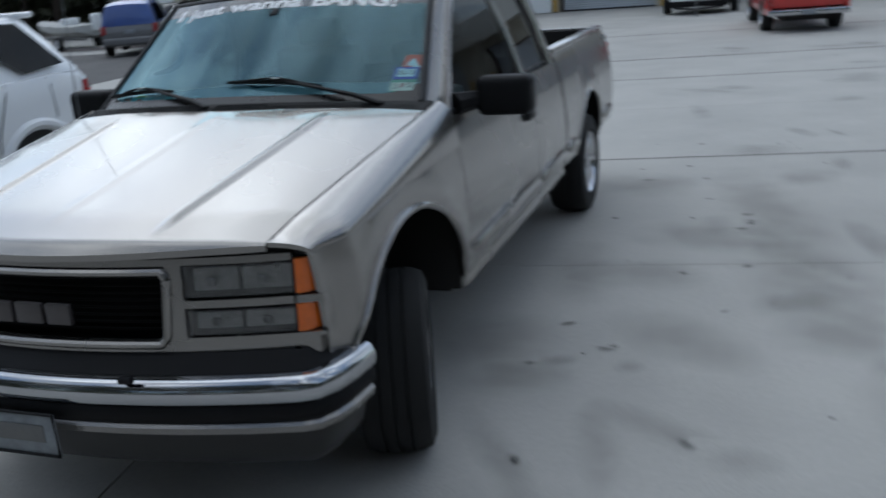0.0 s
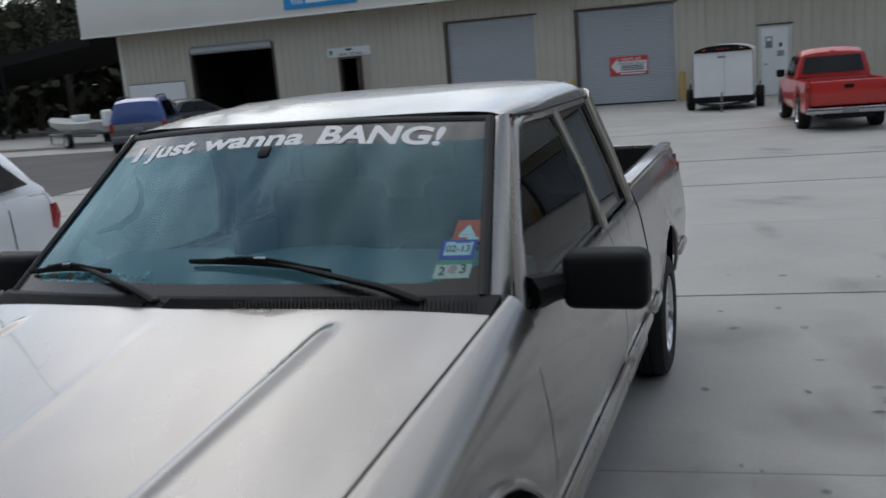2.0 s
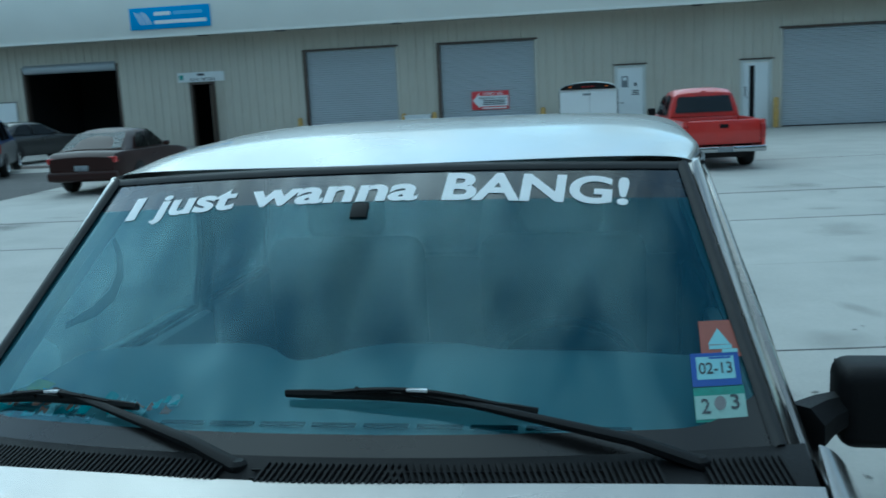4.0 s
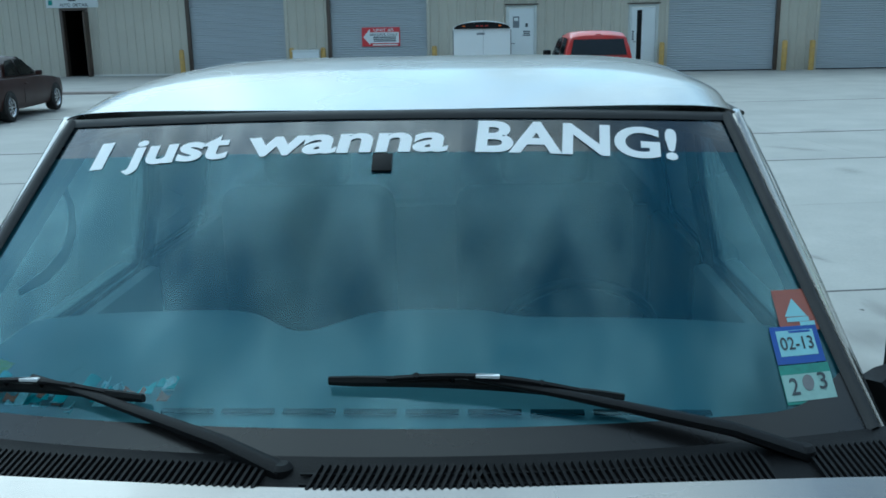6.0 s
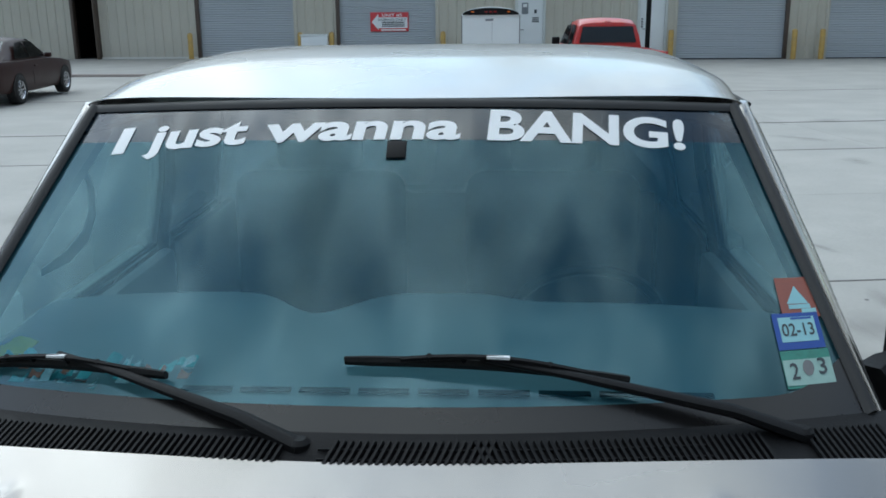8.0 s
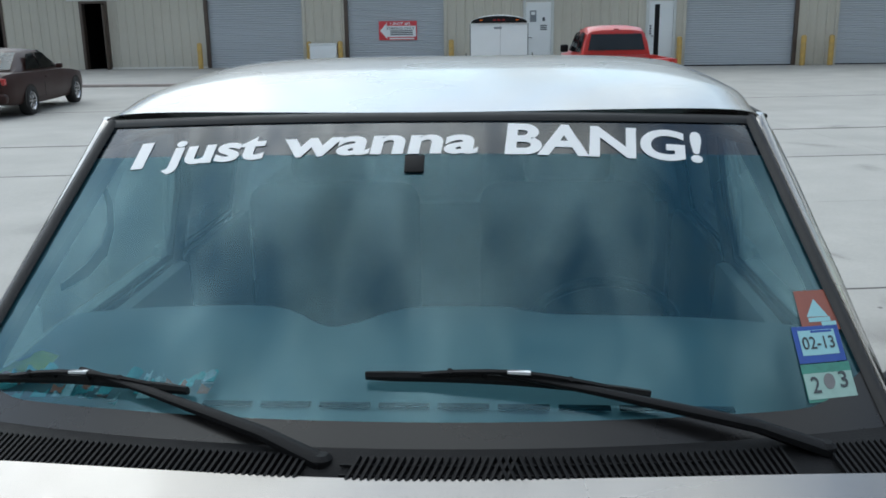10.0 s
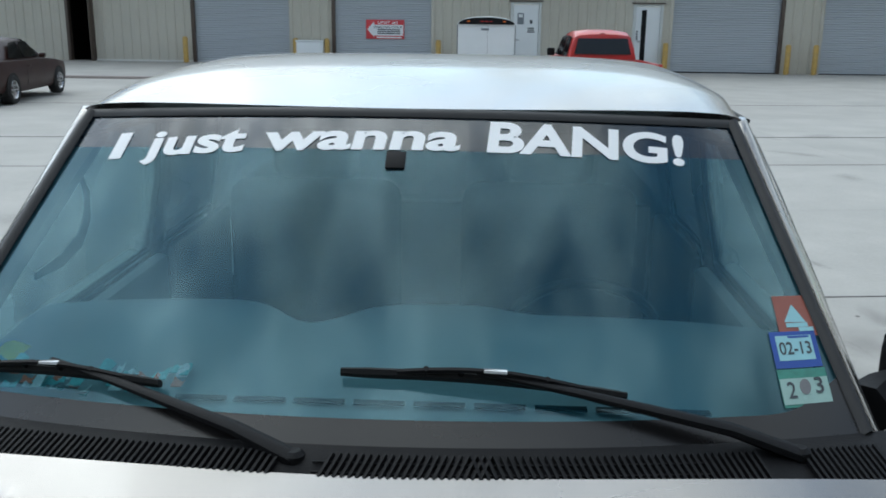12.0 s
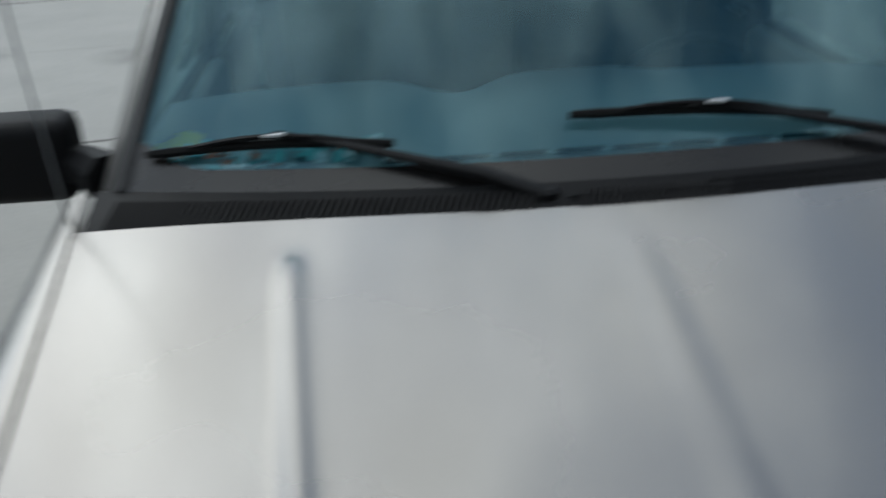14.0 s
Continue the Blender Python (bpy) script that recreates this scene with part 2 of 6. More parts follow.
def stain_mat(name, color, strength):
    """A soft-edged stain in a unit square."""
    m = bpy.data.materials.new(name)
    m.use_nodes = True
    n, l = m.node_tree.nodes, m.node_tree.links
    b = n["Principled BSDF"]
    b.inputs["Base Color"].default_value, b.inputs["Roughness"].default_value = (*color, 1), 0.8
    tc, gr, ns = n.new("ShaderNodeTexCoord"), n.new("ShaderNodeTexGradient"), n.new("ShaderNodeTexNoise")
    gr.gradient_type = "SPHERICAL"
    ns.inputs["Scale"].default_value, ns.inputs["Detail"].default_value = 3.5, 7
    l.new(tc.outputs["Object"], gr.inputs["Vector"])
    l.new(n.new("ShaderNodeNewGeometry").outputs["Position"], ns.inputs["Vector"])
    k, r = n.new("ShaderNodeMath"), n.new("ShaderNodeMapRange")
    k.operation = "MULTIPLY"
    l.new(gr.outputs["Fac"], k.inputs[0])
    l.new(ns.outputs["Fac"], k.inputs[1])
    r.inputs["From Min"].default_value, r.inputs["From Max"].default_value, r.inputs["To Max"].default_value = 0.08, 0.42, strength
    l.new(k.outputs[0], r.inputs["Value"])
    l.new(r.outputs["Result"], b.inputs["Alpha"])
    return m


# ---- mesh helpers ----
def link(name, bm, material, parent=None, label="", smooth=True, flip=True):
    if flip:
        bmesh.ops.recalc_face_normals(bm, faces=bm.faces)
    me = bpy.data.meshes.new(name)
    bm.to_mesh(me)
    bm.free()
    me.materials.append(material)
    if not smooth:
        me.polygons.foreach_set("use_smooth", [False] * len(me.polygons))
    if smooth:
        me.polygons.foreach_set("use_smooth", [True] * len(me.polygons))
        me.set_sharp_from_angle(angle=radians(38))
    ob = new(name, me)
    if parent:
        ob.parent = parent
    if label:
        ob["label"] = label
    return ob


def part(name, bm, material, parent, label="", smooth=True):
    return link(name, bm, material, parent, label, smooth)


def thing(name, x=0, y=0, z=0, rz=0):
    ob = new(name)
    ob.matrix_basis = pose(x, y, z, 0, 0, rz)
    return ob


def box(x0, x1, y0, y1, z0, z1, bevel=0.0, seg=2, bm=None):
    own = bmesh.new()
    bmesh.ops.create_cube(own, size=1, matrix=Matrix.LocRotScale(((x0 + x1) / 2, (y0 + y1) / 2, (z0 + z1) / 2), None, (abs(x1 - x0), abs(y1 - y0), abs(z1 - z0))))
    if bevel:
        bmesh.ops.bevel(own, geom=own.edges[:], offset=bevel, segments=seg, affect="EDGES", profile=0.5)
    return own if bm is None else merge(bm, own)


def merge(bm, other):
    me = bpy.data.meshes.new("tmp")
    other.to_mesh(me)
    other.free()
    bm.from_mesh(me)
    bpy.data.meshes.remove(me)
    return bm


def grid(f, nu, nv, thick=None):
    """A sheet f(u, v) for u, v in 0..1; thick: a way by which a second sheet lies behind it."""
    bm = bmesh.new()
    rows = [[bm.verts.new(f(i / nu, j / nv)) for j in range(nv + 1)] for i in range(nu + 1)]
    for i in range(nu):
        for j in range(nv):
            bm.faces.new((rows[i][j], rows[i + 1][j], rows[i + 1][j + 1], rows[i][j + 1]))
    if thick:
        t = Vector(thick)
        back = [[bm.verts.new(v.co + t) for v in r] for r in rows]
        for i in range(nu):
            for j in range(nv):
                bm.faces.new((back[i][j], back[i][j + 1], back[i + 1][j + 1], back[i + 1][j]))
        rim = [(0, j) for j in range(nv)] + [(i, nv) for i in range(nu)] + [(nu, j) for j in range(nv, 0, -1)] + [(i, 0) for i in range(nu, 0, -1)]
        for (a, b), (c, d) in zip(rim, rim[1:] + rim[:1]):
            bm.faces.new((rows[a][b], rows[c][d], back[c][d], back[a][b]))
    return bm


def tube(points, radius, sides=8, flat=1.0, up=(0, 0, 1), bm=None):
    """A rod along points; radius: a number or one for each; flat: its height over its width."""
    bm = bm or bmesh.new()
    pts = [Vector(p) for p in points]
    rad = radius if isinstance(radius, (list, tuple)) else [radius] * len(pts)
    rings = []
    for i, p in enumerate(pts):
        d = (pts[min(i + 1, len(pts) - 1)] - pts[max(i - 1, 0)]).normalized()
        s = d.cross(Vector(up))
        s = s.normalized() if s.length > 1e-4 else Vector((1, 0, 0))
        u = s.cross(d).normalized()
        rings.append([bm.verts.new(p + rad[i] * (math.cos(a) * s + flat * math.sin(a) * u)) for a in (2 * math.pi * k / sides + math.pi / sides for k in range(sides))])
    for a, b in zip(rings, rings[1:]):
        for k in range(sides):
            bm.faces.new((a[k], a[(k + 1) % sides], b[(k + 1) % sides], b[k]))
    bm.faces.new(rings[0][::-1])
    bm.faces.new(rings[-1])
    return bm


def lathe(profile, seg=40, axis="x", bm=None):
    """A ring from (along, radius) pairs about the x axis."""
    bm = bm or bmesh.new()
    rings = [[bm.verts.new((a, r * math.cos(k * 2 * math.pi / seg), r * math.sin(k * 2 * math.pi / seg))) for k in range(seg)] for a, r in profile]
    for p, q in zip(rings, rings[1:]):
        for k in range(seg):
            bm.faces.new((p[k], p[(k + 1) % seg], q[(k + 1) % seg], q[k]))
    return bm


def prism(outline, depth, axis="y", at=0.0, bevel=0.0):
    """A plate with the outline (two coordinates each), depth thick along the axis."""
    bm = bmesh.new()
    put = {"y": lambda a, b, d: (a, d, b), "x": lambda a, b, d: (d, a, b), "z": lambda a, b, d: (a, b, d)}[axis]
    lo = [bm.verts.new(put(a, b, at)) for a, b in outline]
    hi = [bm.verts.new(put(a, b, at + depth)) for a, b in outline]
    bm.faces.new(lo)
    bm.faces.new(hi[::-1])
    k = len(lo)
    for i in range(k):
        bm.faces.new((lo[i], hi[i], hi[(i + 1) % k], lo[(i + 1) % k]))
    if bevel:
        bmesh.ops.recalc_face_normals(bm, faces=bm.faces)
        bmesh.ops.bevel(bm, geom=bm.edges[:], offset=bevel, segments=2, affect="EDGES", profile=0.5)
    return bm


def smooth_step(a, b, x):
    t = max(0.0, min(1.0, (x - a) / (b - a)))
    return t * t * (3 - 2 * t)


def lerp(a, b, t):
    return a + (b - a) * t


def table(rows, x):
    """Reads y at x from a table of pairs."""
    for (x0, y0), (x1, y1) in zip(rows, rows[1:]):
        if x <= x1:
            return lerp(y0, y1, max(0.0, (x - x0) / (x1 - x0)))
    return rows[-1][1]


def lettering(text, height, warp, name, material, parent, offset=0.0, depth=0.002, shear=0.0, space=1.0, label=""):
    """Raised letters; warp(u, v, d) takes a place in the text's plane to the surface."""
    cu = bpy.data.curves.new("txt", "FONT")
    cu.body, cu.size, cu.offset, cu.shear, cu.space_character, cu.resolution_u = text, 1.0, offset, shear, space, 6
    tmp = new("txt", cu)
    me = bpy.data.meshes.new_from_object(tmp.evaluated_get(bpy.context.evaluated_depsgraph_get()))
    bpy.data.objects.remove(tmp)
    bm = bmesh.new()
    bm.from_mesh(me)
    bpy.data.meshes.remove(me)
    xs = [v.co.x for v in bm.verts]
    u0, u1 = min(xs), max(xs)
    bmesh.ops.subdivide_edges(bm, edges=[e for e in bm.edges if e.calc_length() > 0.35], cuts=3)
    bmesh.ops.triangulate(bm, faces=bm.faces)
    ret = bmesh.ops.extrude_face_region(bm, geom=bm.faces[:])
    top = {v for v in ret["geom"] if isinstance(v, bmesh.types.BMVert)}
    for v in bm.verts:
        v.co = warp((v.co.x - u0) / (u1 - u0), v.co.y * height, depth if v in top else 0.0)
    return part(name, bm, material, parent, label, smooth=False)


# ---- the pickup truck ----
FRONT_AXLE, REAR_AXLE, TYRE = 0.87, 4.45, 0.36


def glass_y(x, z):
    return 1.42 * z - 0.603 + 0.35 * x * x


def glass_half(z):
    return 0.71 + (1.727 - z) * 0.27


def glass_top(x):
    return 1.757 - 0.055 * x * x


def glass_low(x):
    return 1.318 - 0.055 * x * x


def on_glass(x, z, out=0.0):
    """A point of the windshield, lifted off it by out."""
    return Vector((x, glass_y(x, z) - 0.576 * out, z + 0.817 * out))


def glass_uv(u, v, out=0.0, grow=0.0):
    z = 1.318 + v * 0.44
    x = (2 * u - 1) * (glass_half(z) + grow)
    z = lerp(glass_low(x), glass_top(x), v)
    return on_glass(x, z, out)


SIDE = [(0.30, 0.93), (0.45, 0.955), (0.60, 0.985), (0.78, 1.0), (0.95, 0.987), (1.06, 0.968), (1.14, 0.953), (1.20, 0.93), (1.26, 0.90)]


def side_x(z):
    return table(SIDE, z)


def hood_edge(y):
    return 0.785 + 0.098 * max(0.0, min(1.0, (y - 0.1) / 1.36))


def hood_z(x, y):
    z = 1.103 + 0.165 * y - 0.062 * (abs(x) / 0.88) ** 2.6
    z -= 0.045 * (1 - smooth_step(-0.03, 0.05, y - 0.2 * x * x + 0.03)) + 0.012 * (1 - smooth_step(0.0, 0.25, y - 0.2 * x * x + 0.03))
    ridge = hood_edge(y) - 0.355
    d = abs(x) - ridge
    end = smooth_step(0.06, 0.2, y) * (1 - smooth_step(1.10, 1.185, y))
    z += end * 0.012 * math.exp(-((d / 0.017) ** 2))
    z += 0.003 * (1 - min(1.0, abs(x) / 0.04)) * smooth_step(0.05, 0.3, y) * (1 - smooth_step(1.0, 1.2, y))
    return z


def hood_front(x):
    return -0.03 + 0.2 * x * x


def hood_rear(x):
    return 1.215 + 0.16 * x * x


def wheel_arch(y, centre, radius, low, tall=0.95):
    d = abs(y - centre)
    return low if d >= radius else max(low, 0.44 + tall * math.sqrt(radius * radius - d * d))


def side_panel(y0, y1, sx, low, top, arch=None, n=40, rows=12, ends=None):
    def f(u, v):
        y = lerp(y0, y1, u)
        b = wheel_arch(y, arch[0], arch[1], low, *arch[2:]) if arch else low
        t = top(y) if callable(top) else top
        z = lerp(b, t, v)
        x = side_x(z)
        if arch:
            d = math.hypot(y - arch[0], z - 0.45)
            x += 0.007 * math.exp(-(((d - arch[1]) / 0.07) ** 2))
        if ends:
            x += ends(y, z)
        return (sx * x, y, z)
    return grid(f, n, rows, thick=(-sx * 0.018, 0, 0))


def wheel(parent, x, y, sx, steer=0.0):
    """A wheel with its tyre, rim, spokes and hub; sx: the side to which its face looks."""
    base = part("wheel", lathe([(-0.10, 0.20), (-0.10, 0.235), (0.10, 0.235), (0.10, 0.20)], 40), STEEL, parent)
    base.matrix_basis = pose(x, y, TYRE, 0, 0, steer)
    w = 0.135
    prof = [(-0.10, 0.215), (-w, 0.245), (-w - 0.005, 0.30), (-w + 0.012, 0.342), (-0.085, 0.357)]
    for a in (-0.055, -0.005, 0.045):
        prof += [(a, 0.36), (a + 0.002, 0.350), (a + 0.010, 0.350), (a + 0.012, 0.36)]
    prof += [(0.085, 0.357), (w - 0.012, 0.342), (w + 0.005, 0.30), (w, 0.245), (0.10, 0.215)]
    part("tyre", lathe(prof, 48), RUBBER, base)
    f = lambda a: sx * a
    part("rim", lathe([(f(0.122), 0.232), (f(0.128), 0.222), (f(0.11), 0.205), (f(0.04), 0.19), (f(0.0), 0.18)], 40), ALLOY, base, "polished alloy rim")
    part("disc", lathe([(f(0.0), 0.19), (f(0.005), 0.02), (f(-0.01), 0.0)], 30), DARK, base)
    for k in range(8):
        a = k * math.pi / 4
        bm = tube([(f(0.09), 0.045 * math.cos(a), 0.045 * math.sin(a)), (f(0.10), 0.12 * math.cos(a), 0.12 * math.sin(a)), (f(0.085), 0.205 * math.cos(a), 0.205 * math.sin(a))], [0.024, 0.026, 0.034], 8, 0.7, up=(1, 0, 0))
        part("spoke", bm, ALLOY, base)
    part("hub_cap", lathe([(f(0.07), 0.06), (f(0.11), 0.055), (f(0.12), 0.03), (f(0.121), 0.0)], 24), CHROME, base)
    return base


def build_truck():
    tr = tagged(thing("pickup_truck"), "pewter silver extended-cab pickup truck with lettered windshield, parked on concrete", "truck")

    # hood, with a central crease and two raised ridges
    def hood(u, v):
        x = (2 * u - 1)
        x = math.copysign(abs(x) ** 0.9, x) * 0.88
        y0, y1 = hood_front(x), hood_rear(x)
        y = lerp(y0, y1, v ** 1.5)
        x *= hood_edge(y) / 0.88
        return (x, y, hood_z(x, y))
    part("hood", grid(hood, 260, 80, thick=(0, 0.004, -0.022)), PAINT, tr, "pale hazy silver hood with two ridges")

    # front fenders
    for sx in (1, -1):
        def shoulder(u, v, sx=sx):
            y = lerp(hood_front(lerp(0.85, 0.94, v)) + 0.01, 1.47, u)
            xe = hood_edge(y) + 0.009
            ze = hood_z(hood_edge(y), max(y, hood_front(xe) + 0.05)) - 0.001
            xo, zo = side_x(1.04), lerp(1.03, 1.10, smooth_step(0.15, 1.3, y))
            a = v * math.pi / 2
            x, z = xe + (xo - xe) * math.sin(a) ** 1.15, ze - (ze - zo) * (1 - math.cos(a) ** 0.9)
            if y < 0.34:
                x -= 0.05 * (1 - smooth_step(0.16, 0.34, y)) * v
            return (sx * x, y, z)
        part("fender_top", grid(shoulder, 40, 20, thick=(0, 0, -0.015)), PAINT, tr)
        top = lambda y: lerp(1.03, 1.10, smooth_step(0.15, 1.3, y))
        ends = lambda y, z: -0.05 * (1 - smooth_step(0.16, 0.34, y))
        part("fender", side_panel(0.16, 1.47, sx, 0.52, top, (FRONT_AXLE - 0.065, 0.612, 0.885), 60, 12, ends), PAINT, tr)
        pts = [(sx * (side_x(0.44 + 0.542 * math.sin(a)) + 0.006 + max(-0.05, -0.05 * (1 - smooth_step(0.16, 0.34, FRONT_AXLE - 0.065 - 0.612 * math.cos(a))))), FRONT_AXLE - 0.065 - 0.612 * math.cos(a), 0.44 + 0.542 * math.sin(a)) for a in np.linspace(0.16, math.pi - 0.16, 30)]
        part("arch_lip", tube(pts, 0.015, 8), PAINT, tr)

        # door, cab side, bed side
        part("door", side_panel(1.478, 2.80, sx, 0.52, 1.20, None, 12, 14), PAINT, tr)
        part("cab_side", side_panel(2.808, 3.56, sx, 0.52, 1.20, None, 8, 14), PAINT, tr)
        part("bed_side", side_panel(3.60, 5.46, sx, 0.52, 1.26, (REAR_AXLE, 0.48), 60, 14), PAINT, tr)
        pts = [(sx * (side_x(0.44 + 0.456 * math.sin(a)) + 0.002), REAR_AXLE - 0.48 * math.cos(a), 0.44 + 0.454 * math.sin(a)) for a in np.linspace(0.16, math.pi - 0.16, 30)]
        part("arch_lip", tube(pts, 0.011, 8), PAINT, tr)
        part("bed_rail", box(sx * 0.84, sx * 0.915, 3.60, 5.46, 1.235, 1.272, 0.012), PAINT, tr)
        part("bed_wall", box(sx * 0.80, sx * 0.84, 3.62, 5.44, 0.70, 1.25, 0.01), DARK, tr)
        part("rocker", box(sx * 0.90, sx * 0.975, 1.42, 3.58, 0.455, 0.52, 0.02), PAINT, tr)
        for a, b in ((1.50, 2.79), (2.82, 3.55), (3.62, 3.95), (4.95, 5.40)):
            part("side_moulding", tube([(sx * (side_x(0.62) + o), y, 0.62) for o, y in ((0.0, a), (0.012, a + 0.05), (0.014, (a + b) / 2), (0.012, b - 0.05), (0.0, b))], [0.004, 0.032, 0.034, 0.032, 0.004], 8, 0.5, up=(sx, 0, 0)), PAINT, tr)
        part("door_handle", box(sx * 0.955, sx * 1.005, 2.60, 2.74, 0.99, 1.035, 0.012), BLACK, tr, "black pull handle")
        part("wheel_well", prism([(FRONT_AXLE - 0.05 + 0.62 * math.cos(a), 0.40 + 0.58 * math.sin(a)) for a in np.linspace(0, math.pi, 16)], sx * 0.05, "x", sx * 0.56), DARK, tr)
        part("wheel_well", prism([(REAR_AXLE + 0.50 * math.cos(a), 0.40 + 0.52 * math.sin(a)) for a in np.linspace(0, math.pi, 16)], sx * 0.05, "x", sx * 0.60), DARK, tr)
        part("tail_lamp", box(sx * 0.80, sx * 0.965, 5.42, 5.475, 0.82, 1.14, 0.015), REDLENS, tr, "red tail lamp")

        part("splash_panel", box(sx * 0.56, sx * 0.955, 4.96, 5.0, 0.46, 1.02, 0.005), DARK, tr)
        part("splash_panel", box(sx * 0.56, sx * 0.955, 1.405, 1.43, 0.46, 1.02, 0.005), DARK, tr)
        part("bed_rear_post", box(sx * 0.82, sx * 0.95, 5.40, 5.45, 0.50, 1.20, 0.01), PAINT, tr)

        # pillars, window frames and side glass
        slant = lambda y, z: Vector((sx * lerp(0.900, 0.752, (z - 1.20) / 0.535), y, z))
        def pillar(u, v, sx=sx):
            z = lerp(1.215, 1.728, u)
            a = on_glass(sx * (glass_half(z) + 0.014), z, 0.004)
            b = Vector((sx * lerp(0.890, 0.748, (z - 1.20) / 0.535), lerp(1.62, 2.13, u ** 0.92), z + 0.004))
            return a.lerp(b, v) + Vector((sx * 0.55, -0.45, 0.5)) * 0.016 * math.sin(v * math.pi) ** 0.8
        part("windshield_pillar", grid(pillar, 24, 10, thick=(-sx * 0.012, 0.012, 0)), PAINT, tr)
        part("roof_seam", tube([(sx * 0.757, 2.10, 1.728), (sx * 0.784, 2.35, 1.722), (sx * 0.788, 2.9, 1.722), (sx * 0.782, 3.28, 1.718)], 0.006, 6), SEAL, tr)
        part("door_frame", tube([slant(1.58, 1.20), slant(1.76, 1.38), slant(1.98, 1.59), slant(2.10, 1.685), slant(2.20, 1.708), slant(2.58, 1.71)], 0.02, 8, 0.7, up=(sx, 0, 0.3)), PAINT, tr)
        part("door_pillar", tube([slant(2.845, 1.19), slant(2.79, 1.45), slant(2.645, 1.71)], [0.055, 0.05, 0.042], 8, 0.55, up=(sx, 0, 0.3)), PAINT, tr)
        part("cab_corner", tube([slant(3.515, 1.19), slant(3.44, 1.45), slant(3.29, 1.72)], [0.060, 0.060, 0.065], 8, 0.6, up=(sx, 0, 0.3)), PAINT, tr)
        part("belt_seal", tube([slant(1.58, 1.212), slant(2.80, 1.212)], 0.012, 6), SEAL, tr)
        def side_glass(u, v, sx=sx):
            z = lerp(1.195, 1.712, v)
            y = lerp(table([(1.195, 1.56), (1.59, 1.97), (1.712, 2.11)], z), table([(1.195, 2.84), (1.45, 2.79), (1.712, 2.64)], z), u)
            return slant(y, z) + Vector((sx * 0.022 * 4 * v * (1 - v) - sx * 0.006, 0, 0))
        part("door_glass", grid(side_glass, 12, 14), DOORGLASS, tr, "smoke-tinted door glass")
        g = bmesh.new()
        g.faces.new([g.verts.new(p) for p in (slant(2.86, 1.195), slant(2.80, 1.45), slant(2.66, 1.715), slant(3.29, 1.70), slant(3.44, 1.45), slant(3.51, 1.195))])
        part("quarter_glass", g, TINT, tr, "dark tinted quarter glass")
        part("glass_seal", tube([slant(1.60, 1.21), slant(1.765, 1.375), slant(1.985, 1.572), slant(2.10, 1.665), slant(2.21, 1.682), slant(2.60, 1.684), slant(2.735, 1.45), slant(2.785, 1.215)], 0.009, 6), SEAL, tr)
        part("glass_seal", tube([slant(2.90, 1.215), slant(2.85, 1.45), slant(2.71, 1.684), slant(3.22, 1.684), slant(3.375, 1.45), slant(3.45, 1.215), slant(2.90, 1.215)], 0.010, 6), SEAL, tr)

        # side mirror
        m = part("side_mirror", box(sx * 0.985, sx * 1.235, 1.70, 1.83, 1.172, 1.345, 0.034, 4), BLACK, tr, "matte black side mirror housing")
        part("mirror_arm", tube([(sx * 0.90, 1.66, 1.235), (sx * 0.95, 1.72, 1.24), (sx * 1.0, 1.75, 1.245)], [0.055, 0.045, 0.04], 8), BLACK, m)
        part("mirror_glass", box(sx * 1.0, sx * 1.22, 1.828, 1.834, 1.19, 1.33, 0.002), CHROME, m)

        wheel(tr, sx * 0.85, FRONT_AXLE, sx, 20)
        wheel(tr, sx * 0.855, REAR_AXLE, sx)

    # roof: a squarish crown that rolls down to the door frames
    def roof(u, v):
        a = math.pi * (1 - u)
        c, s = math.cos(a), max(0.0, math.sin(a))
        x = lerp(0.738, 0.782, smooth_step(0.0, 0.3, v)) * math.copysign(abs(c) ** 0.55, c)
        y0 = glass_y(x, glass_top(x)) + 0.012
        y1 = 3.37 - 0.09 * x * x
        y = lerp(y0, y1, v)
        low = 1.708
        crest = 0.056 + 0.056 * (1 - (1 - min(1, v * 1.3)) ** 2.0) - 0.045 * smooth_step(0.80, 1.0, v)
        return (x, y, low + crest * s ** 0.42)
    part("roof", grid(roof, 80, 40, thick=(0, 0.01, -0.015)), PAINT, tr)
    rear = bmesh.new()
    rear.faces.new([rear.verts.new(p) for p in ((-0.90, 3.47, 1.20), (0.90, 3.47, 1.20), (0.77, 3.30, 1.74), (-0.77, 3.30, 1.74))])
    part("rear_glass", rear, TINT, tr, "dark tinted rear glass")
    part("cab_back", box(-0.92, 0.92, 3.50, 3.56, 0.52, 1.20, 0.01), PAINT, tr)
    part("bed_front", box(-0.84, 0.84, 3.60, 3.64, 0.60, 1.25, 0.01), PAINT, tr)
    part("bed_floor", box(-0.84, 0.84, 3.62, 5.42, 0.66, 0.70), DARK, tr)
    tg = part("tailgate", box(-0.80, 0.80, 5.42, 5.47, 0.70, 1.262, 0.012), PAINT, tr)
    part("tailgate_liner", box(-0.79, 0.79, 5.412, 5.419, 0.71, 1.24), DARK, tg)
    part("rear_bumper", box(-0.86, 0.86, 5.47, 5.59, 0.46, 0.58, 0.03), CHROME, tr)
    part("underbody", box(-0.55, 0.55, 0.25, 5.3, 0.30, 0.55, 0.03), DARK, tr)
    part("underbody", box(-0.90, 0.90, 1.42, 3.9, 0.44, 0.53, 0.01), DARK, tr)
    part("engine_bay", box(-0.62, 0.62, 0.14, 1.40, 0.45, 1.0, 0.03), DARK, tr)
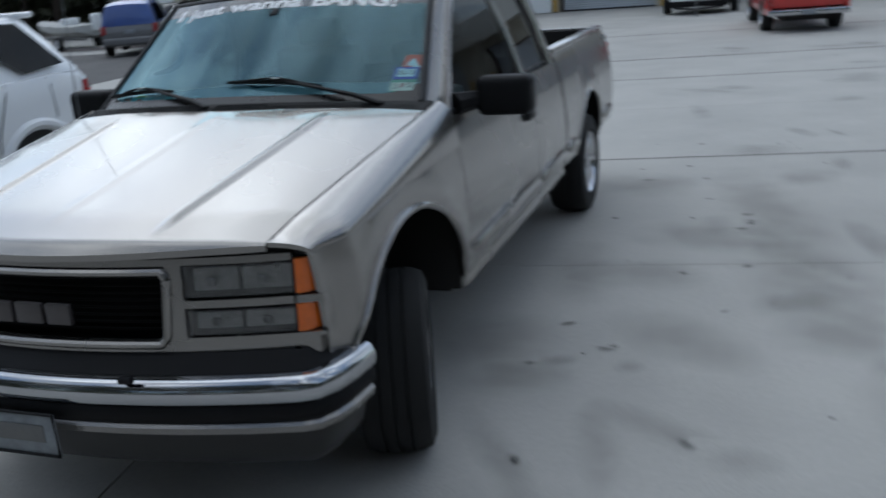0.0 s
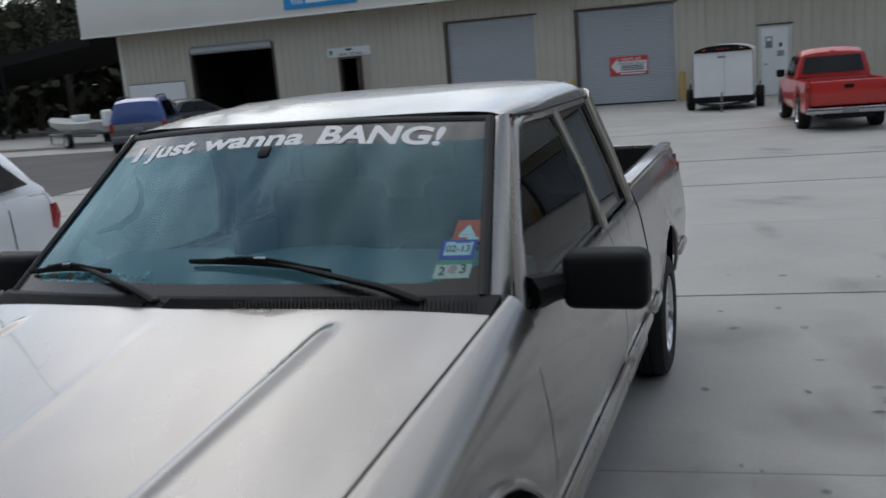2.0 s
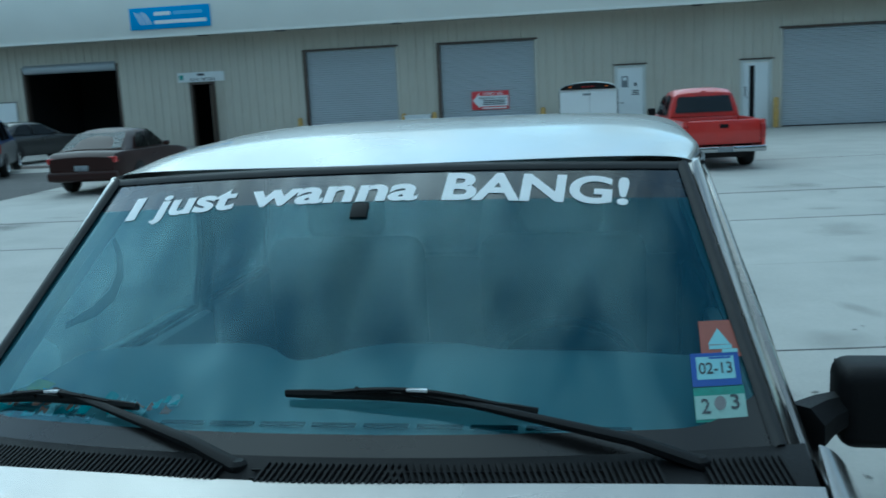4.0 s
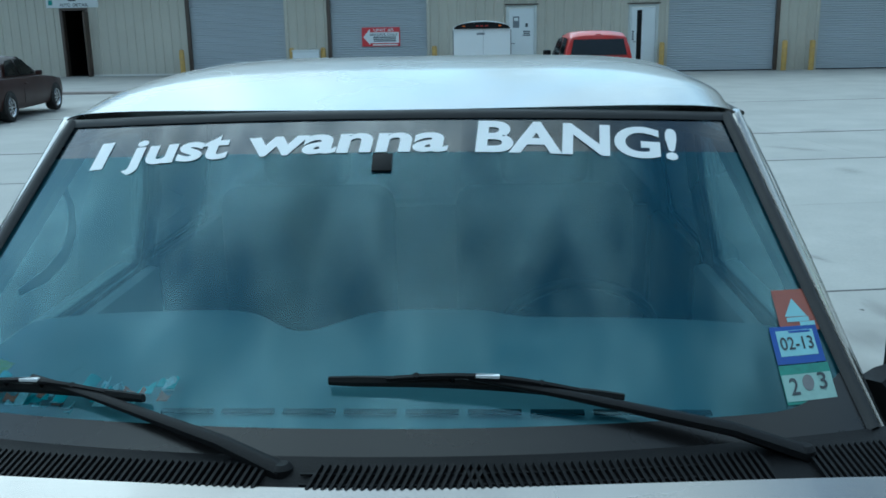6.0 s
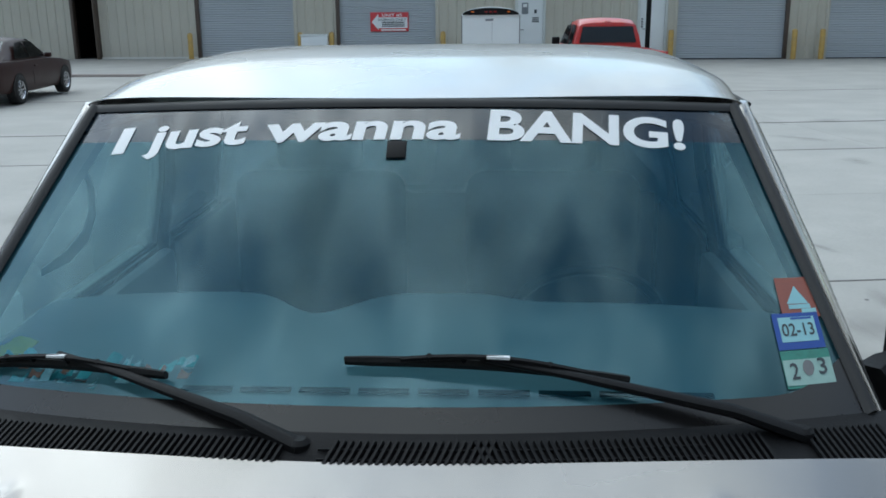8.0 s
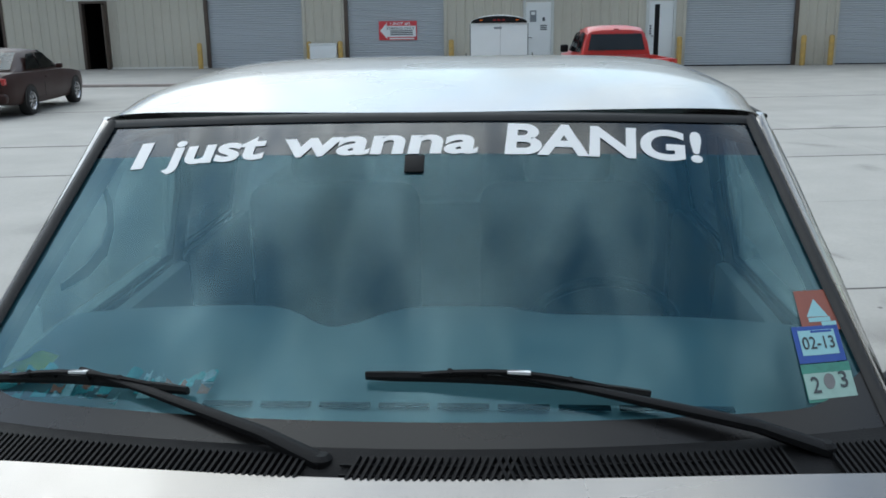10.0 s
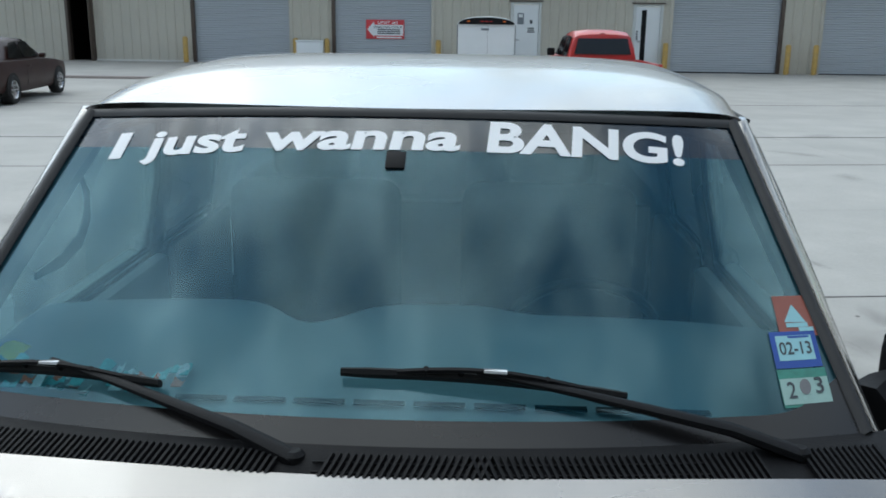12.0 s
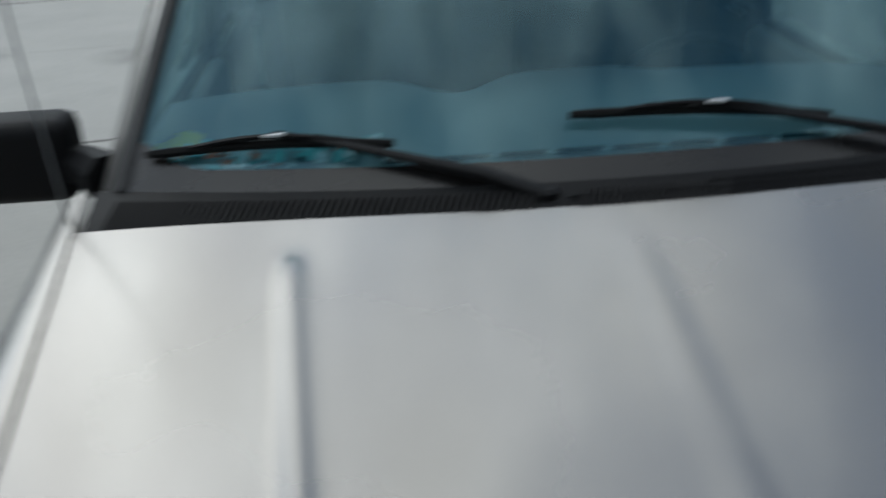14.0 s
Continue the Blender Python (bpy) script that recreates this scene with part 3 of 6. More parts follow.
    part("axle", tube([(-0.75, REAR_AXLE, 0.36), (0.75, REAR_AXLE, 0.36)], 0.06, 10), DARK, tr)
    part("axle", tube([(-0.75, FRONT_AXLE, 0.34), (0.75, FRONT_AXLE, 0.34)], 0.05, 10), DARK, tr)

    # windshield: clear glass, shade band, black border and seal
    part("windshield", grid(lambda u, v: glass_uv(u, v * 0.855), 40, 24), WSGLASS, tr, "teal-tinted windshield glass")
    part("shade_band", grid(lambda u, v: glass_uv(u, 0.855 + 0.145 * v), 40, 4), BANDGLASS, tr, "dark shade band of the windshield")
    for a, b in ((0, 1), (1, 0)):
        def strip(u, v, a=a):
            p = glass_uv(float(a), u)
            s = -1 if a == 0 else 1
            return on_glass(p.x + s * (v * 0.027 - 0.010), p.z, 0.004 + 0.010 * math.sin(v * math.pi))
        part("windshield_seal", grid(strip, 24, 6), SEAL, tr)
    part("windshield_seal", grid(lambda u, v: glass_uv(u, 0.978 + 0.034 * v, 0.003 + 0.004 * math.sin(v * math.pi), 0.008), 40, 5), SEAL, tr)

    def border(u, v):
        p = glass_uv(u, 0.0)
        rise = 0.03 + 0.045 * smooth_step(0.62, 0.83, abs(p.x)) ** 2
        return on_glass(p.x, p.z + (v - 0.15) * rise * 1.15, 0.003)
    part("glass_border", grid(border, 60, 3), FRIT, tr, "black lower glass border")
    part("mirror_button", box(-0.019, 0.019, -0.003, 0.001, -0.024, 0.022, 0.001), BLACK, tr, "bare rear-view mirror mount").matrix_basis = Matrix.Translation(on_glass(0, 1.676, 0.002)) @ pose(0, 0, 0, -54.8)

    # cowl with louvres
    def cowl(u, v):
        x = (2 * u - 1) * 0.87
        a = Vector((x, hood_rear(x) - 0.02, hood_z(x, hood_rear(x)) - 0.022))
        b = on_glass(x, glass_low(x) + 0.002, 0.006)
        p = a.lerp(b, v)
        p.z += 0.004 * math.sin(v * math.pi)
        return p
    part("cowl", grid(cowl, 60, 4, thick=(0, 0, -0.03)), BLACK, tr, "black louvred plastic cowl")
    for k in range(150):
        u = 0.02 + 0.96 * k / 149
        x = (2 * u - 1) * 0.87
        if abs(x + 0.10) < 0.035 or abs(x - 0.66) < 0.03:
            continue
        lean = 0.012 if x < 0.18 else -0.012
        a, b = Vector(cowl(u, 0.12)), Vector(cowl(u + lean, 0.72))
        part("louvre", tube([a + Vector((0, 0, 0.006)), b + Vector((0, 0, 0.006))], 0.0034, 4, 1.6), BLACK, tr)
    bm = bmesh.new()
    for v in (0.35, 0.55):
        tube([Vector(cowl(u, v)) + Vector((0, 0, 0.004)) for u in np.linspace(0.46, 0.80, 12)], 0.0025, 4, bm=bm)
    part("louvre_rail", bm, BLACK, tr)

    # wipers
    def wiper(tip, end, join, pivot):
        def up(p, h):
            return on_glass(p[0], p[1], h)
        w = part("wiper", tube([up(join, 0.034), Vector(pivot) * 0.3 + up(join, 0.034) * 0.7 + Vector((0, 0, 0.010)), Vector(pivot) * 0.78 + up(join, 0.034) * 0.22 + Vector((0, -0.008, 0.022)), Vector(pivot) + Vector((0, 0, 0.008))], [0.006, 0.010, 0.015, 0.019], 8, 0.7), BLACK, tr, "black wiper arm")
        part("arm_cap", tube([Vector(pivot) + Vector((0, 0, -0.012)), Vector(pivot) + Vector((0, 0, 0.016)), Vector(pivot) + Vector((0, 0, 0.022))], [0.017, 0.017, 0.010], 14, up=(0, 1, 0)), BLACK, w)
        ends = [up((lerp(tip[0], end[0], t), lerp(tip[1], end[1], t) + 0.010 * math.sin(t * math.pi)), 0.016) for t in np.linspace(0, 1, 12)]
        part("blade", tube(ends, [0.006] + [0.0075] * 10 + [0.006], 6, 1.5, up=(0, -0.57, 0.82)), RUBBER, w)
        bow = [up((lerp(tip[0], end[0], t), lerp(tip[1], end[1], t) + 0.010 * math.sin(t * math.pi)), 0.022 + 0.016 * math.sin((t - 0.2) / 0.65 * math.pi)) for t in np.linspace(0.2, 0.85, 12)]
        part("bridge", tube(bow, 0.0055, 6, 0.9), BLACK, w)
        for t in (0.30, 0.42, 0.58, 0.72):
            p = (lerp(tip[0], end[0], t), lerp(tip[1], end[1], t) + 0.010 * math.sin(t * math.pi))
            part("claw", tube([up(p, 0.014), up(p, 0.036)], 0.005, 6), BLACK, w)
        p0, p1 = (lerp(tip[0], end[0], 0.50), lerp(tip[1], end[1], 0.50) + 0.01), (lerp(tip[0], end[0], 0.58), lerp(tip[1], end[1], 0.58) + 0.01)
        part("label", tube([up(p0, 0.040), up(p1, 0.041)], 0.006, 4, 0.5), WHITE, w, "white label on the blade")
    wiper((-0.046, 1.391), (0.407, 1.359), (0.17, 1.386), (0.678, 1.352, 1.285))
    wiper((-0.773, 1.328), (-0.339, 1.362), (-0.54, 1.362), (-0.10, 1.25, 1.302))

    # windshield lettering and stickers
    def word(text, x0, x1, size):
        def warp(u, v, d):
            x = lerp(x0, x1, u)
            s = x / 0.6
            return on_glass(x, 1.6945 - 0.038 * s * s + 0.003 * s + v, 0.0015 + d)
        lettering(text, size, warp, "word", VINYL, tr, 0.031, 0.0006, 0.07, 1.0, "white vinyl word on the windshield top")
    word("I", -0.611, -0.573, 0.060)
    word("just", -0.535, -0.312, 0.060)
    word("wanna", -0.272, 0.124, 0.060)
    word("BANG!", 0.176, 0.582, 0.069)

    def decal(name, x0, x1, z0, z1, material, out, label="", parent=tr, lean=0.0):
        return part(name, grid(lambda u, v: on_glass(lerp(x0, x1, u) + lean * (1 - v), lerp(z0, z1, v) - 0.07 * (lerp(x0, x1, u) - x0), out), 6, 4), material, parent, label)
    st = decal("sticker", 0.702, 0.778, 1.408, 1.460, STICK_RED, 0.0025, "orange-red permit sticker with a white sail")
    tri = bmesh.new()
    tri.faces.new([tri.verts.new(on_glass(a, b, 0.0032)) for a, b in ((0.716, 1.425), (0.760, 1.421), (0.738, 1.446))])
    part("sail", tri, STICK_WHITE, st)
    decal("hull", 0.718, 0.762, 1.418, 1.4235, STICK_WHITE, 0.0034, "", st)
    decal("bar", 0.742, 0.772, 1.411, 1.416, STICK_WHITE, 0.0034, "", st)
    sb = decal("sticker", 0.680, 0.772, 1.372, 1.416, STICK_BLUE, 0.0027, "blue and white dated registration sticker")
    decal("panel", 0.690, 0.762, 1.380, 1.410, STICK_WHITE, 0.0033, "", sb)
    def words(text, x0, x1, z, h, parent):
        lettering(text, h, lambda u, v, d: on_glass(lerp(x0, x1, u), z + v - 0.07 * (lerp(x0, x1, u) - x0), 0.004 + d), "number", SIGN_INK, parent, 0.01, 0.0003)
    words("02-13", 0.694, 0.757, 1.387, 0.021, sb)
    decal("bar", 0.715, 0.757, 1.405, 1.4075, STICK_BLUE, 0.0038, "", sb)
    sg = decal("sticker", 0.680, 0.775, 1.328, 1.371, STICK_GREEN, 0.0023, "pale green inspection sticker")
    decal("panel", 0.681, 0.774, 1.331, 1.360, STICK_PALE, 0.0031, "", sg)
    words("2", 0.692, 0.708, 1.337, 0.026, sg)
    words("3", 0.746, 0.762, 1.337, 0.026, sg)
    disc = bmesh.new()
    disc.faces.new([disc.verts.new(on_glass(0.727 + 0.011 * math.cos(a), 1.3465 + 0.009 * math.sin(a), 0.0038)) for a in np.linspace(0, 2 * math.pi, 20)[:-1]])
    part("seal_disc", disc, STEEL, sg)

    # antenna on the passenger fender
    an = part("antenna", tube([(-0.885, 1.36, 1.215), (-0.93, 1.43, 1.55), (-0.98, 1.52, 1.97)], [0.003, 0.0025, 0.002], 6), STEEL, tr, "thin raked whip antenna")
    part("antenna_base", lathe([(-0.02, 0.0), (-0.02, 0.022), (0.0, 0.02), (0.012, 0.01), (0.018, 0.0)], 16), BLACK, an).matrix_basis = pose(-0.885, 1.36, 1.21, 0, -90, 0)

    # nose: header panel, grille, lamps
    nose = lambda x: hood_front(x)
    def face_panel(x0, x1, z0, z1, material, out=0.0, name="nose_panel", thick=0.03, lean=0.10, label="", parent=tr, n=14):
        return part(name, grid(lambda u, v: (lerp(x0, x1, u), nose(lerp(x0, x1, u)) - out + (lerp(z0, z1, v) - 0.80) * lean, lerp(z0, z1, v)), n, 4, thick=(0, thick, 0)), material, parent, label)
    face_panel(-0.86, 0.86, 1.012, 1.034, PAINT)
    face_panel(-0.93, 0.93, 0.72, 0.772, PAINT)
    for sx in (1, -1):
        face_panel(sx * 0.475, sx * 0.530, 0.765, 1.02, PAINT, n=4)
        face_panel(sx * 0.525, sx * 0.945, 0.772, 0.784, PAINT, n=8)
        face_panel(sx * 0.525, sx * 0.945, 0.877, 0.901, PAINT, n=8)
        face_panel(sx * 0.525, sx * 0.93, 0.785, 1.015, BLACK, -0.035, "lamp_backing", 0.02)
        for z0, z1 in ((0.912, 1.008), (0.792, 0.868)):
            lamp = face_panel(sx * 0.540, sx * 0.862, z0, z1, LENS, 0.0, "headlamp", 0.006, label="clouded rectangular headlamp", n=10)
            for x0, x1 in ((0.555, 0.690), (0.705, 0.848)):
                face_panel(sx * x0, sx * x1, z0 + 0.014, z1 - 0.014, REFLECTOR, -0.022, "reflector", 0.01, parent=lamp, n=6)
                fx = sx * (x0 + x1) / 2
                part("bulb", box(fx - 0.016, fx + 0.016, nose(fx) + 0.004, nose(fx) + 0.02, (z0 + z1) / 2 - 0.014, (z0 + z1) / 2 + 0.014, 0.008), STEEL, lamp)
            part("turn_signal", grid(lambda u, v, sx=sx, z0=z0, z1=z1: (sx * (lerp(0.868, 0.945, u) - 0.02 * u * v * 0), nose(0.868) + 0.12 * u ** 2 + (lerp(z0, z1, v) - 0.8) * 0.1, lerp(z0 - 0.004, z1 + 0.006, v)), 8, 3, thick=(0, 0.02, 0)), AMBER, tr, "amber corner lens")
        face_panel(sx * 0.862, sx * 0.868, 0.79, 1.01, BLACK, 0.002, "lamp_divider", 0.02, n=1)
    ring = [(-0.47, 0.995), (0.47, 0.995), (0.482, 0.97), (0.468, 0.79), (0.45, 0.765), (-0.45, 0.765), (-0.468, 0.79), (-0.482, 0.97)]
    ring = ring + ring[:1]
    dense = []
    for (a, b), (c, d) in zip(ring, ring[1:]):
        dense += [(lerp(a, c, t), lerp(b, d, t)) for t in np.linspace(0, 1, 8)[:-1]]
    dense.append(dense[0])
    gr = part("grille", tube([(a, nose(a) + (b - 0.80) * 0.1 - 0.004, b) for a, b in dense], 0.014, 8), PAINT, tr, "black grille in a painted surround")
    part("grille_backing", box(-0.48, 0.48, 0.062, 0.085, 0.755, 1.005), GRILLE_VOID, gr)
    for z in np.linspace(0.80, 0.97, 8):
        part("grille_bar", tube([(x, nose(x) + 0.045, z) for x in np.linspace(-0.46, 0.46, 10)], 0.005, 6), GRILLE_VOID, gr)
    # the maker's mark as plain blocks
    for x0, x1 in ((-0.155, -0.065), (-0.05, 0.055), (0.07, 0.165)):
        part("badge_block", box(x0, x1, -0.055, -0.035, 0.835, 0.905, 0.006), BADGE, gr)

    # bumper, valance, plate
    path = [(x, -0.135 + 0.17 * x * x) for x in np.linspace(-0.90, 0.90, 25)]
    wrap = [(0.955, 0.035), (0.99, 0.10), (1.01, 0.18), (1.02, 0.30)]
    path = [(-a, b) for a, b in wrap[::-1]] + path + wrap
    def sweep(profile, closed=True):
        bm = bmesh.new()
        rings = []
        for i, (px, py) in enumerate(path):
            a, b = Vector(path[max(i - 1, 0)]), Vector(path[min(i + 1, len(path) - 1)])
            d = (b - a).normalized()
            nrm = Vector((d.y, -d.x))
            rings.append([bm.verts.new((px + nrm.x * o, py + nrm.y * o, z)) for o, z in profile])
        for p, q in zip(rings, rings[1:]):
            for k in range(len(profile)):
                bm.faces.new((p[k], q[k], q[(k + 1) % len(profile)], p[(k + 1) % len(profile)]))
        bm.faces.new(rings[0])
        bm.faces.new(rings[-1][::-1])
        return bm
    part("front_bumper", sweep([(-0.06, 0.688), (-0.02, 0.690), (0.0, 0.680), (0.012, 0.655), (0.014, 0.632), (0.006, 0.612), (-0.02, 0.606), (-0.06, 0.606)]), CHROME, tr, "chrome front bumper")
    part("bumper_pad", sweep([(-0.05, 0.605), (-0.002, 0.603), (0.006, 0.590), (0.006, 0.560), (-0.004, 0.546), (-0.05, 0.545)]), BLACK, tr, "black rubbing strip under the chrome")
    part("valance", sweep([(-0.06, 0.542), (-0.012, 0.540), (-0.002, 0.528), (-0.008, 0.505), (-0.03, 0.495), (-0.06, 0.495)]), PAINT, tr, "painted lower bumper strip")
    part("air_dam", sweep([(-0.05, 0.494), (-0.036, 0.490), (-0.06, 0.40), (-0.10, 0.355), (-0.12, 0.355), (-0.09, 0.49)]), PAINT_LOW, tr, "dark lower air dam")
    part("bumper_filler", sweep([(-0.20, 0.74), (-0.10, 0.74), (-0.045, 0.69), (-0.05, 0.66), (-0.20, 0.66)]), BLACK, tr)
    pl = part("number_plate", box(-0.185, 0.125, -0.170, -0.162, 0.435, 0.58, 0.003), PLATE, tr, "white number plate with grey bars")
    part("plate_frame", tube([(-0.185, -0.172, 0.435), (0.125, -0.172, 0.435), (0.125, -0.172, 0.58), (-0.185, -0.172, 0.58), (-0.185, -0.172, 0.435)], 0.006, 6), BLACK, pl)
    part("bar", box(-0.14, 0.08, -0.173, -0.1705, 0.48, 0.54, 0.001), STEEL, pl)
    for sx in (1, -1):
        part("tow_hook", tube([(sx * 0.38, -0.02, 0.66), (sx * 0.38, -0.13, 0.70), (sx * 0.42, -0.13, 0.705)], 0.012, 8), BLACK, tr)

    # cab interior seen through the glass
    def dash(u, v):
        x = (2 * u - 1) * 0.84
        y0 = glass_y(x, glass_low(x)) + 0.03
        edge = 2.06 - 0.06 * smooth_step(0.15, 0.30, x) - 0.16 * math.exp(-(((x + 0.19) / 0.10) ** 2))
        y = lerp(y0, edge, v)
        z = 1.268 + 0.045 * math.sin(v * math.pi * 0.62) - 0.03 * (abs(x) / 0.84) ** 4 - 0.10 * smooth_step(0.93, 1.0, v)
        return (x, y, z)
    part("dashboard", grid(dash, 60, 24, thick=(0, -0.01, -0.20)), DASH, tr, "grey dashboard top")
    for i in range(9):
        x = -0.36 + i * 0.105
        part("defroster_slot", box(x, x + 0.09, 1.475, 1.492, 1.296, 1.3005, 0.001), BLACK, tr)
    for sx in (1, -1):
        part("door_panel", box(sx * 0.83, sx * 0.88, 1.52, 2.80, 0.60, 1.20, 0.02), TRIM_IN, tr, "pale grey door trim panel")
        part("inner_pillar", tube([(sx * 0.86, 1.52, 1.22), (sx * 0.79, 1.78, 1.45), (sx * 0.715, 2.07, 1.68)], 0.028, 8), TRIM_IN, tr)
        part("inner_quarter", box(sx * 0.82, sx * 0.86, 2.82, 3.48, 0.60, 1.22, 0.02), SEAT, tr)
        seat = part("seat", box(sx * 0.08, sx * 0.68, 2.35, 2.95, 0.72, 0.94, 0.06, 3), SEAT, tr, "dark cloth seat")
        part("backrest", box(sx * 0.10, sx * 0.66, 2.86, 3.02, 0.90, 1.42, 0.06, 3), SEAT, seat)
        part("headrest", box(sx * 0.24, sx * 0.52, 2.92, 3.02, 1.42, 1.58, 0.04, 3), SEAT, seat)
    part("headliner", grid(lambda u, v: ((2 * u - 1) * 0.72, lerp(1.99, 3.30, v), 1.735 - 0.06 * (2 * u - 1) ** 4), 10, 6, thick=(0, 0, 0.008)), SEAT, tr)
    part("cab_floor", box(-0.85, 0.85, 1.6, 3.45, 0.55, 0.60), DARK, tr)
    part("rear_panel", box(-0.80, 0.80, 3.44, 3.48, 0.60, 1.25, 0.01), SEAT, tr)
    sw = part("steering_wheel", tube([(0.42 + 0.19 * math.cos(a), 2.20 - 0.08 * math.sin(a), 1.17 + 0.165 * math.sin(a)) for a in np.linspace(0, 2 * math.pi, 33)], 0.014, 8, up=(0, 1, 0.4)), BLACK, tr)
    part("steering_hub", box(0.34, 0.50, 2.17, 2.23, 1.12, 1.20, 0.02), BLACK, sw)
    # flat grey crescent just inside the passenger window
    part("window_crescent", tube([(-0.765, 2.075, 1.577), (-0.765, 2.096, 1.529), (-0.765, 2.087, 1.476), (-0.765, 2.038, 1.432), (-0.765, 1.942, 1.41), (-0.765, 1.817, 1.408)], [0.010, 0.016, 0.020, 0.020, 0.016, 0.008], 8, 0.25, up=(1, 0, 0)), CRESCENT, tr, "grey crescent-shaped band at the passenger window")
    # papers lying on the dash
    rnd = random.Random(5)
    kinds = (PAPER_TEAL, PAPER_WHITE, PAPER_TEAL, PAPER_RED, PAPER_WHITE, PAPER_TEAL)
    for i in range(64):
        m = kinds[i % 6] if i < 61 else PAPER_YELLOW
        x, y, w, h = -0.79 + 0.42 * rnd.random(), 1.47 + 0.10 * rnd.random(), 0.010 + 0.018 * rnd.random(), 0.012 + 0.02 * rnd.random()
        if i >= 61:
            x, y, w, h = -0.80 + 0.02 * (i - 61), 1.60, 0.05, 0.06
        lean, z = rnd.uniform(-0.4, 0.7), 1.300 + 0.012 * rnd.random()
        part("wrapper", grid(lambda u, v: (x + w * u + 0.3 * h * v * lean, y + h * v, z + lean * h * v + 0.006 * math.sin(4 * u + i) * v), 3, 3, thick=(0, 0, -0.0012)), m, tr, "crumpled wrapper on the dash")
    return tr


DOORGLASS = glass_mat("smoked_door_glass", (0.34, 0.40, 0.40), 0.5)
STICK_RED = mat("orange_red_sticker", (0.27, 0.085, 0.06), 0.5, 0, 0.08, 30, 200)
STICK_BLUE = mat("blue_sticker", (0.02, 0.07, 0.33), 0.5, 0, 0.08, 30, 200)
STICK_GREEN = mat("green_sticker", (0.05, 0.22, 0.17), 0.5, 0, 0.2, 60, 200)
STICK_PALE = mat("pale_green_sticker", (0.3, 0.45, 0.41), 0.5, 0, 0.1, 40, 200)
STICK_WHITE = mat("pale_sticker", (0.3, 0.55, 0.6), 0.5, 0, 0.05, 40, 200)
REFLECTOR = mat("lamp_reflector", (0.42, 0.42, 0.42), 0.3, 1.0, 0.3, 40, 120, 0.6, 60)
# near-black base paints the dark recess, so bars sink into it
GRILLE_VOID = mat("grille_void_black", (0.004, 0.004, 0.004), 0.7, 0, 0.2, 8, 100, spec=0.1)
PAPER_TEAL = mat("teal_wrapper", (0.25, 0.62, 0.62), 0.4, 0, 0.3, 30, 120)
PAPER_WHITE = mat("white_wrapper", (0.9, 0.9, 0.9), 0.4, 0, 0.3, 30, 120)
CRESCENT = mat("crescent_grey", (0.20, 0.24, 0.26), 0.8, 0, 0.15, 20, 200)
PAPER_YELLOW = mat("yellow_wrapper", (0.75, 0.70, 0.12), 0.5, 0, 0.2, 30, 120)
PAPER_RED = mat("red_wrapper", (0.8, 0.2, 0.1), 0.4, 0, 0.3, 30, 120)
BADGE = mat("dull_badge", (0.10, 0.09, 0.09), 0.35, 0.4, 0.1, 30, 100)
PLATE = mat("number_plate_white", (0.25, 0.27, 0.29), 0.5, 0, 0.3, 20, 100)
build_truck()


# ---- warehouse ----
WALL_Y, EAVE = 31.0, 3.95
OPENINGS = [(-20.5, -16.75, 3.15), (-14.0, -13.12, 2.32), (-9.72, -6.42, 3.22), (-5.0, -1.70, 3.20), (0.90, 1.80, 2.16), (4.87, 5.74, 2.13), (6.06, 9.62, 3.10), (10.88, 14.4, 3.10), (17.0, 20.5, 3.10)]
LEFT, RIGHT = -23.85, 24.0


